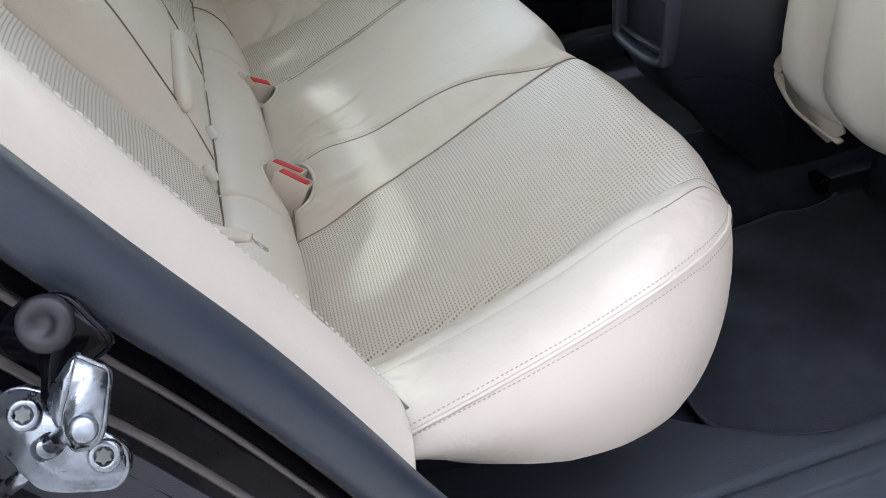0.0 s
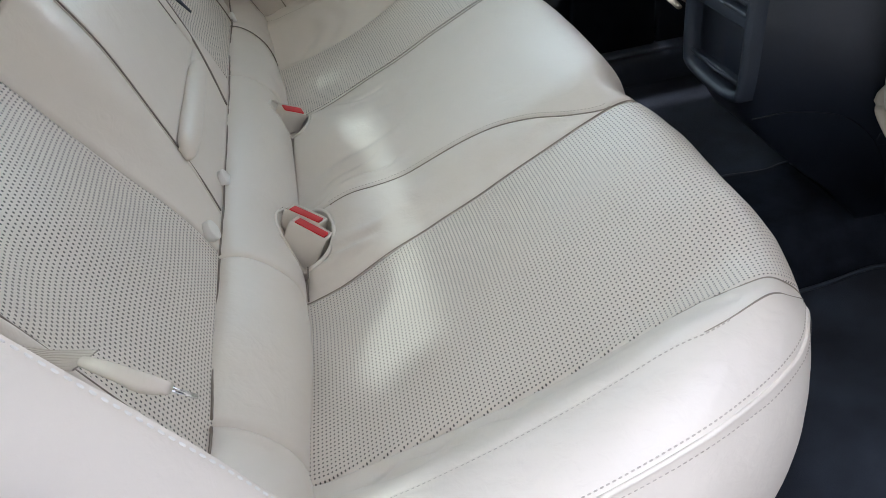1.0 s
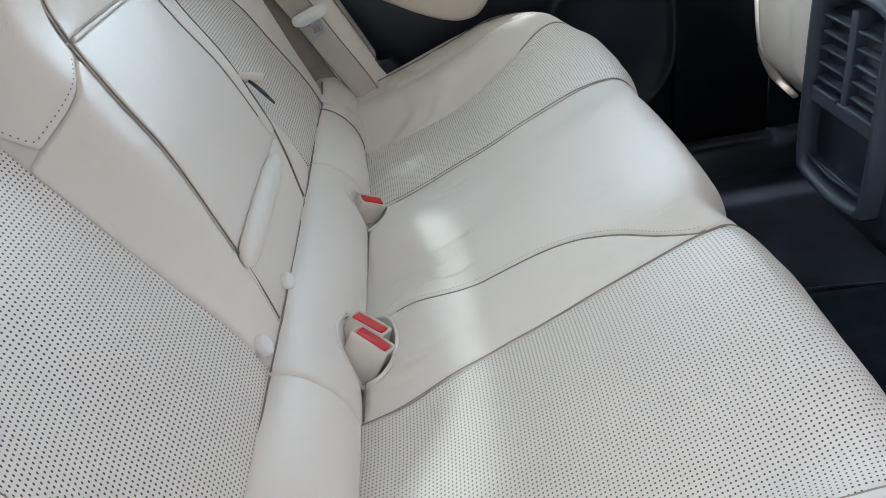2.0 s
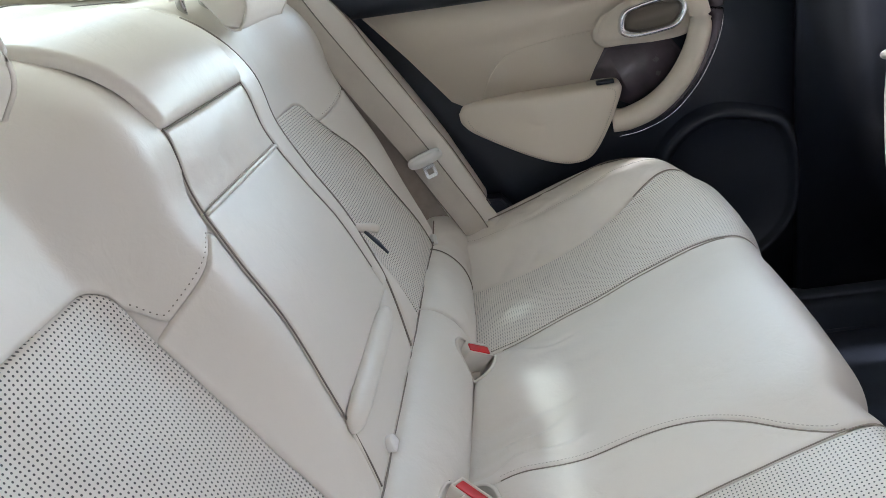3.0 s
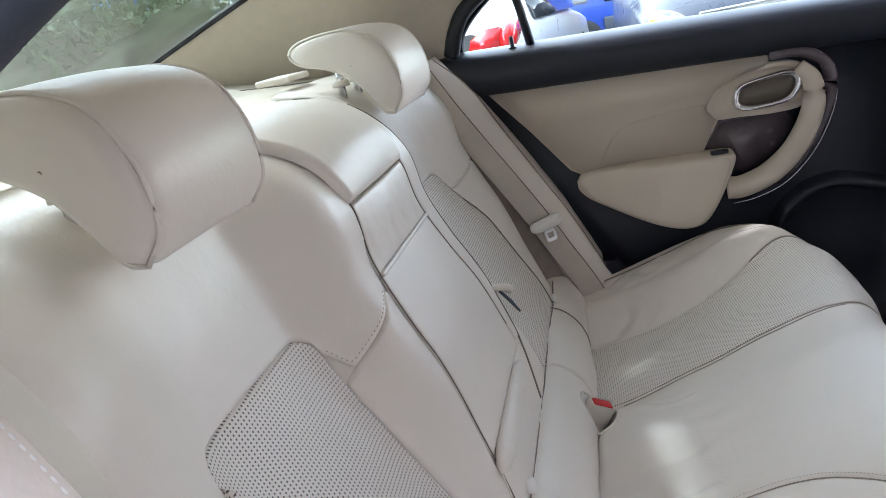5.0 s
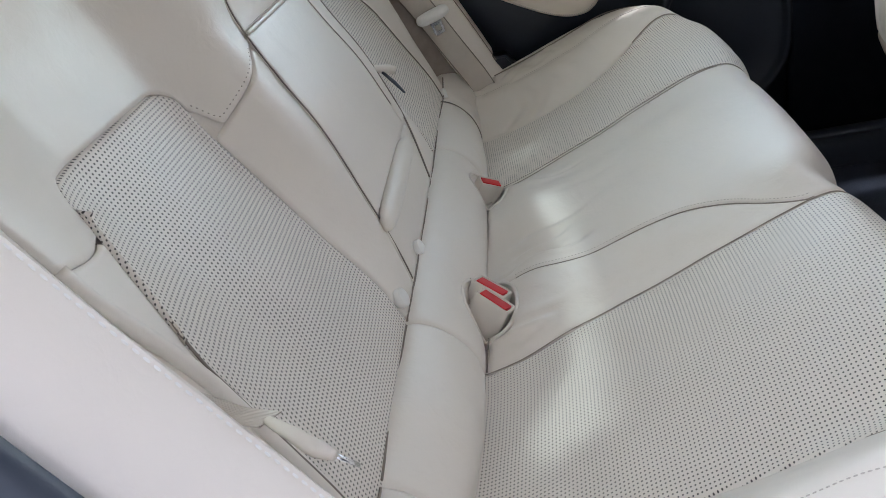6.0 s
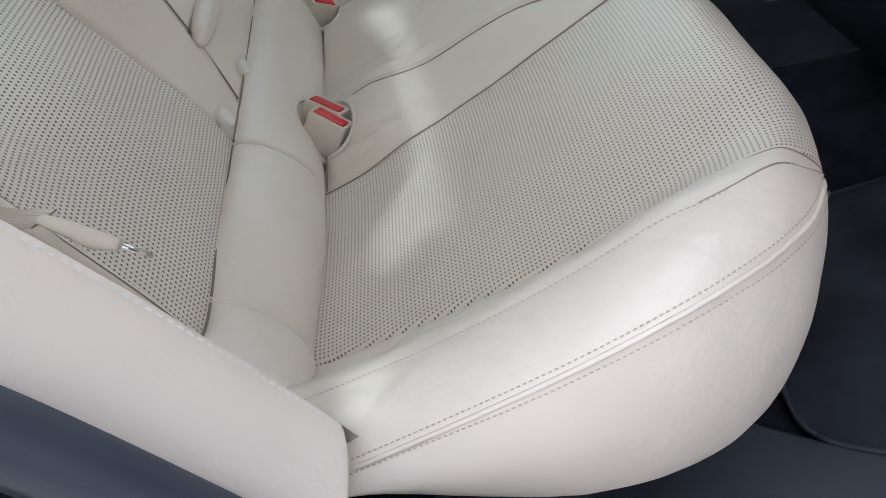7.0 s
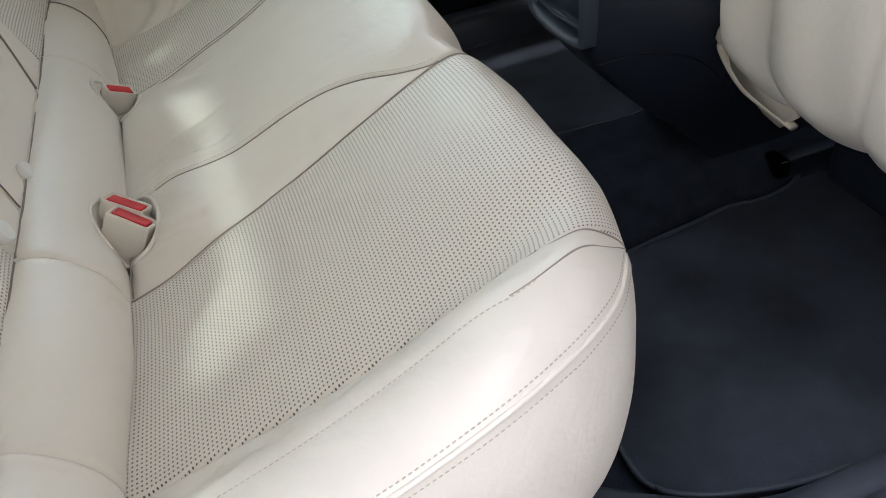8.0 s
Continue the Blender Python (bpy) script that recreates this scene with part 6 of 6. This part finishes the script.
def car_shell(parent, mat, L, W, stations, glassfrom):
    """Body loft along the length: stations of (position, bottom z, waist z, top z, half width low, half width top)."""
    rows = []
    for l, zb, zw, zt, hw, ht in stations:
        right = [(hw * .92, zb), (hw, zb + .12), (hw, (zb + zw) / 2), (hw * .985, zw - .04), (hw * .95, zw), (hw * .95 + (ht - hw * .95) * .5, (zw + zt) / 2), (ht, zt - .05), (ht * .85, zt), (0, zt + .015)]
        pts = [(-a, z) for a, z in right] + [(a, z) for a, z in right[-2::-1]]
        rows.append(np.array([(a, l, z) for a, z in pts]))
    P = np.stack(rows, 0)
    me = sheet_mesh("body", P)
    return P, part("body", me, mat, parent, "painted body shell")


def place(ob, m):
    ob.matrix_basis = m


# white saloon, seen from its rear corner; its length runs along +y, rear at 0
wc = thing("parked_car", "white saloon car with red tail lamps parked outside", "car", "parked cars")
ST = [(0, .45, .80, .98, .80, .62), (.06, .30, .88, 1.08, .88, .72), (.45, .25, .95, 1.12, .90, .74), (.75, .25, .97, 1.20, .90, .66), (1.35, .25, .95, 1.44, .90, .58), (2.3, .25, .93, 1.48, .90, .58),
      (2.9, .25, .92, 1.36, .90, .60), (3.4, .25, .90, 1.02, .90, .70), (4.2, .28, .80, .90, .87, .72), (4.5, .35, .62, .72, .78, .62)]
car_shell(wc, WHITEP, 4.5, 1.8, ST, .7)
for s in (-1, 1):
    tl = rounded([(.0, .80), (.30, .90), (.34, 1.02), (.10, 1.02), (-.02, .95)], 24)
    part("tail_lamp", prism_bm(tl, lambda a, b, d: (s * (.80 + d - .10 * (1 if a < .05 else 0) * 0 - .02), .03 + a, b), .125, .01), LAMPRED, wc, "red wraparound tail lamp")
    tl2 = [(.45, .80), (.79, .80), (.79, 1.0), (.62, 1.0), (.50, .93)]
    part("tail_lamp", prism_bm(tl2, lambda a, b, d: (s * a, .05 - d, b), .05, .01), LAMPRED, wc, "red tail lamp on the boot lid")
    sg = [(1.15, .98), (1.55, 1.34), (2.2, 1.41), (2.85, 1.33), (3.25, .97)]
    part("side_glass", prism_bm(sg, lambda a, b, d: (s * (.865 - (b - .95) * .62 + d), a, b), .03, .006), DARKGLASS, wc, "dark side glass")
    mir = box_bm((min(s * .93, s * 1.12), 2.92, .98), (max(s * .93, s * 1.12), 3.02, 1.12), .04, 3)
    part("door_mirror", mir, WHITEP, wc, "white door mirror")
    for l in (.85, 3.55):
        wheel(wc, s * .80, l, .32)
part("rear_glass", prism_bm([(-.58, .80), (.58, .80), (.50, 1.25), (-.50, 1.25)], lambda a, b, d: (a, b, 1.185 + (b - .78) * .42 + d), .02, .006), DARKGLASS, wc, "dark rear glass")
part("bumper_strip", box_bm((-.80, -.02, .42), (.80, .06, .62), .03, 3), WHITEP, wc, "white rear bumper")
part("number_plate", box_bm((-.26, -.035, .70), (.26, -.01, .81), .004), YELLOW, wc, "plain yellow plate")
place(wc, pose(-1.56, 6.3, 0, 0, 0, -9))

# dark estate facing the camera: front at 0, length along +y
dc = thing("parked_car", "dark blue grey car with chrome grille parked nose first", "car", "parked cars")
SD = [(0, .30, .60, .74, .74, .55), (.10, .22, .66, .84, .84, .66), (.5, .22, .76, .95, .90, .74), (1.15, .22, .90, 1.06, .91, .76), (1.45, .22, .93, 1.14, .91, .70), (2.2, .22, .95, 1.50, .91, .60),
      (3.6, .22, .97, 1.50, .91, .60), (4.3, .25, .98, 1.30, .90, .66), (4.7, .35, .80, .95, .84, .66)]
car_shell(dc, GREYP, 4.7, 1.82, SD, .7)
part("windscreen", prism_bm([(-.66, 1.32), (.66, 1.32), (.56, 2.12), (-.56, 2.12)], lambda a, b, d: (a, b, 1.105 + (b - 1.32) * .47 + d), .03, .006), DARKGLASS, dc, "sky-reflecting windscreen")
part("grille_bar", box_bm((-.46, -.05, .755), (.46, .03, .80), .012, 3), CHROME, dc, "chrome bar over the grille")
part("grille_back", box_bm((-.44, -.035, .62), (.44, .0, .76), .01), NAVY, dc, "dark grille back")
for i in range(6):
    part("grille_slat", box_bm((-.44, -.045, .63 + i * .022), (.44, -.033, .637 + i * .022), .002, 1), CHROME, dc)
for i in range(22):
    part("grille_upright", box_bm((-.43 + i * .041, -.047, .622), (-.425 + i * .041, -.036, .758), .001, 1), CHROME, dc)
badge = prism_bm(rounded([(-.075, 0), (-.05, .03), (0, .038), (.05, .03), (.075, 0), (.05, -.03), (0, -.038), (-.05, -.03)], 30), lambda a, b, d: (a, -.045 - d, .70 + b), .012, .003)
part("badge", badge, CHROME, dc, "plain oval badge")
for s in (-1, 1):
    hl = rounded([(.50, .66), (.54, .76), (.64, .84), (.78, .87), (.86, .82), (.84, .70), (.70, .65)], 36)
    part("headlamp", prism_bm(hl, lambda a, b, d: (s * a, .22 - .12 * (1 - (a - .5) / .36) + .16 * max(0, a - .7) - d, b), .10, .02, 3), LAMPW, dc, "clear headlamp")
    part("indicator", prism_bm(rounded([(.78, .74), (.80, .80), (.85, .80), (.85, .74)], 16), lambda a, b, d: (s * a, .14 - d + .2 * max(0, a - .7), b), .05, .006), AMBER, dc, "amber indicator")
    mir = box_bm((min(s * .93, s * 1.13), 1.55, .99), (max(s * .93, s * 1.13), 1.68, 1.13), .04, 3)
    part("door_mirror", mir, GREYP, dc, "dark door mirror")
    for l in (.9, 3.6):
        wheel(dc, s * .80, l, .33)
place(dc, pose(1.36, 5.9, 0, 0, 0, 2))

# blue van, length along x, rear at right
vn = thing("parked_van", "blue delivery van with yellow and white lettering blocks", "van", "parked cars")
SV = [(0, .35, 1.0, 1.80, .84, .74), (.10, .28, 1.02, 1.86, .88, .78), (1.0, .28, 1.02, 1.88, .89, .78), (2.6, .28, 1.02, 1.86, .89, .76), (3.0, .28, 1.0, 1.70, .89, .70), (3.6, .28, .98, 1.12, .88, .74), (4.2, .30, .80, .90, .82, .68), (4.4, .4, .6, .7, .74, .6)]
car_shell(vn, BLUEP, 4.4, 1.78, SV, .7)
for s in (-1, 1):
    part("tail_lamp", box_bm((min(s * .80, s * .90), -.03, .80), (max(s * .80, s * .90), .10, 1.45), .02, 2), LAMPRED, vn, "tall red tail lamp")
    for l in (.75, 3.5):
        wheel(vn, s * .80, l, .32)
    part("bumper", box_bm((min(s * .60, s * .92), -.08, .32), (max(s * .60, s * .92), .40, .62), .03, 2), SILLPL, vn, "grey plastic bumper corner")
    for k, (l0, l1, z0, z1, mt) in enumerate(((.95, 1.06, 1.38, 1.58, WHITEV), (1.12, 1.20, 1.38, 1.58, WHITEV), (1.24, 1.33, 1.38, 1.58, WHITEV), (1.0, 1.75, 1.22, 1.34, YELLOW))):
        part("lettering_block", prism_bm([(l0, z0), (l1, z0), (l1 - .05, z1), (l0 - .05, z1)], lambda a, b, d: (s * (.835 - (b - 1.02) * .135 + .02 + d), a, b), .02, .002), mt, vn, "plain lettering block")
    o = rounded([(.62, 1.46), (.70, 1.57), (.80, 1.58), (.88, 1.47), (.80, 1.36), (.70, 1.36)], 28)
    part("lettering_block", prism_bm(o, lambda a, b, d: (s * (.835 - (b - 1.02) * .135 + .02 + d), a, b), .02, .002), WHITEV, vn, "plain round lettering block")
place(vn, pose(.60, 13.6, 0, 0, 0, 90))

# building behind the shrubs: a white boarded front, a brick pier with a blue post, and a brick wing under a blue fascia
bd = thing("building", "building with white siding, brick piers and blue windows", "building")
part("wall", box_bm((-11.6, 4.0, 0), (-11.1, 34.0, 4.0), .02), BRICK, bd, "brown brick wall")
part("upper_wall", box_bm((-11.6, 4.0, 4.0), (-11.1, 17.9, 6.4), .02), BRICK, bd, "tall brick wall behind the siding")
for i in range(26):
    part("siding_board", prism_bm([(0, 0), (.055, 0), (.012, .24), (0, .24)], lambda a, b, d: (-11.1 + a, 5.0 + d, .2 + i * .24 + b), 11.4, 0), SIDING, bd, smooth=False)
part("blue_sill", box_bm((-11.1, 5.0, 2.95), (-10.98, 16.4, 3.15), .02), BLUEW, bd, "blue painted sill board")
part("blue_post", box_bm((-11.1, 17.25, 0), (-10.96, 17.75, 6.4), .02), BLUEW, bd, "blue painted post")
part("fascia", box_bm((-11.9, 19.3, 4.20), (-10.4, 34, 4.55), .03), BLUEW, bd, "blue roof fascia")
part("soffit", box_bm((-11.1, 19.4, 4.02), (-10.5, 34, 4.19), .02), SIDING, bd, "white soffit board")
part("corner_board", box_bm((-11.1, 19.5, 0), (-11.0, 20.3, 4.0), .02), SIDING, bd, "white corner board")
for yy in (21.1, 24.0, 27.2):
    w = part("window", box_bm((-11.1, yy, 2.70), (-11.03, yy + 1.5, 3.92), .01), BLUEW, bd, "blue framed window")
    for k in range(2):
        part("pane", box_bm((-11.05, yy + .10 + k * .70, 2.80), (-11.015, yy + .72 + k * .70, 3.82), .004), WHITEV, w, "pale window pane")
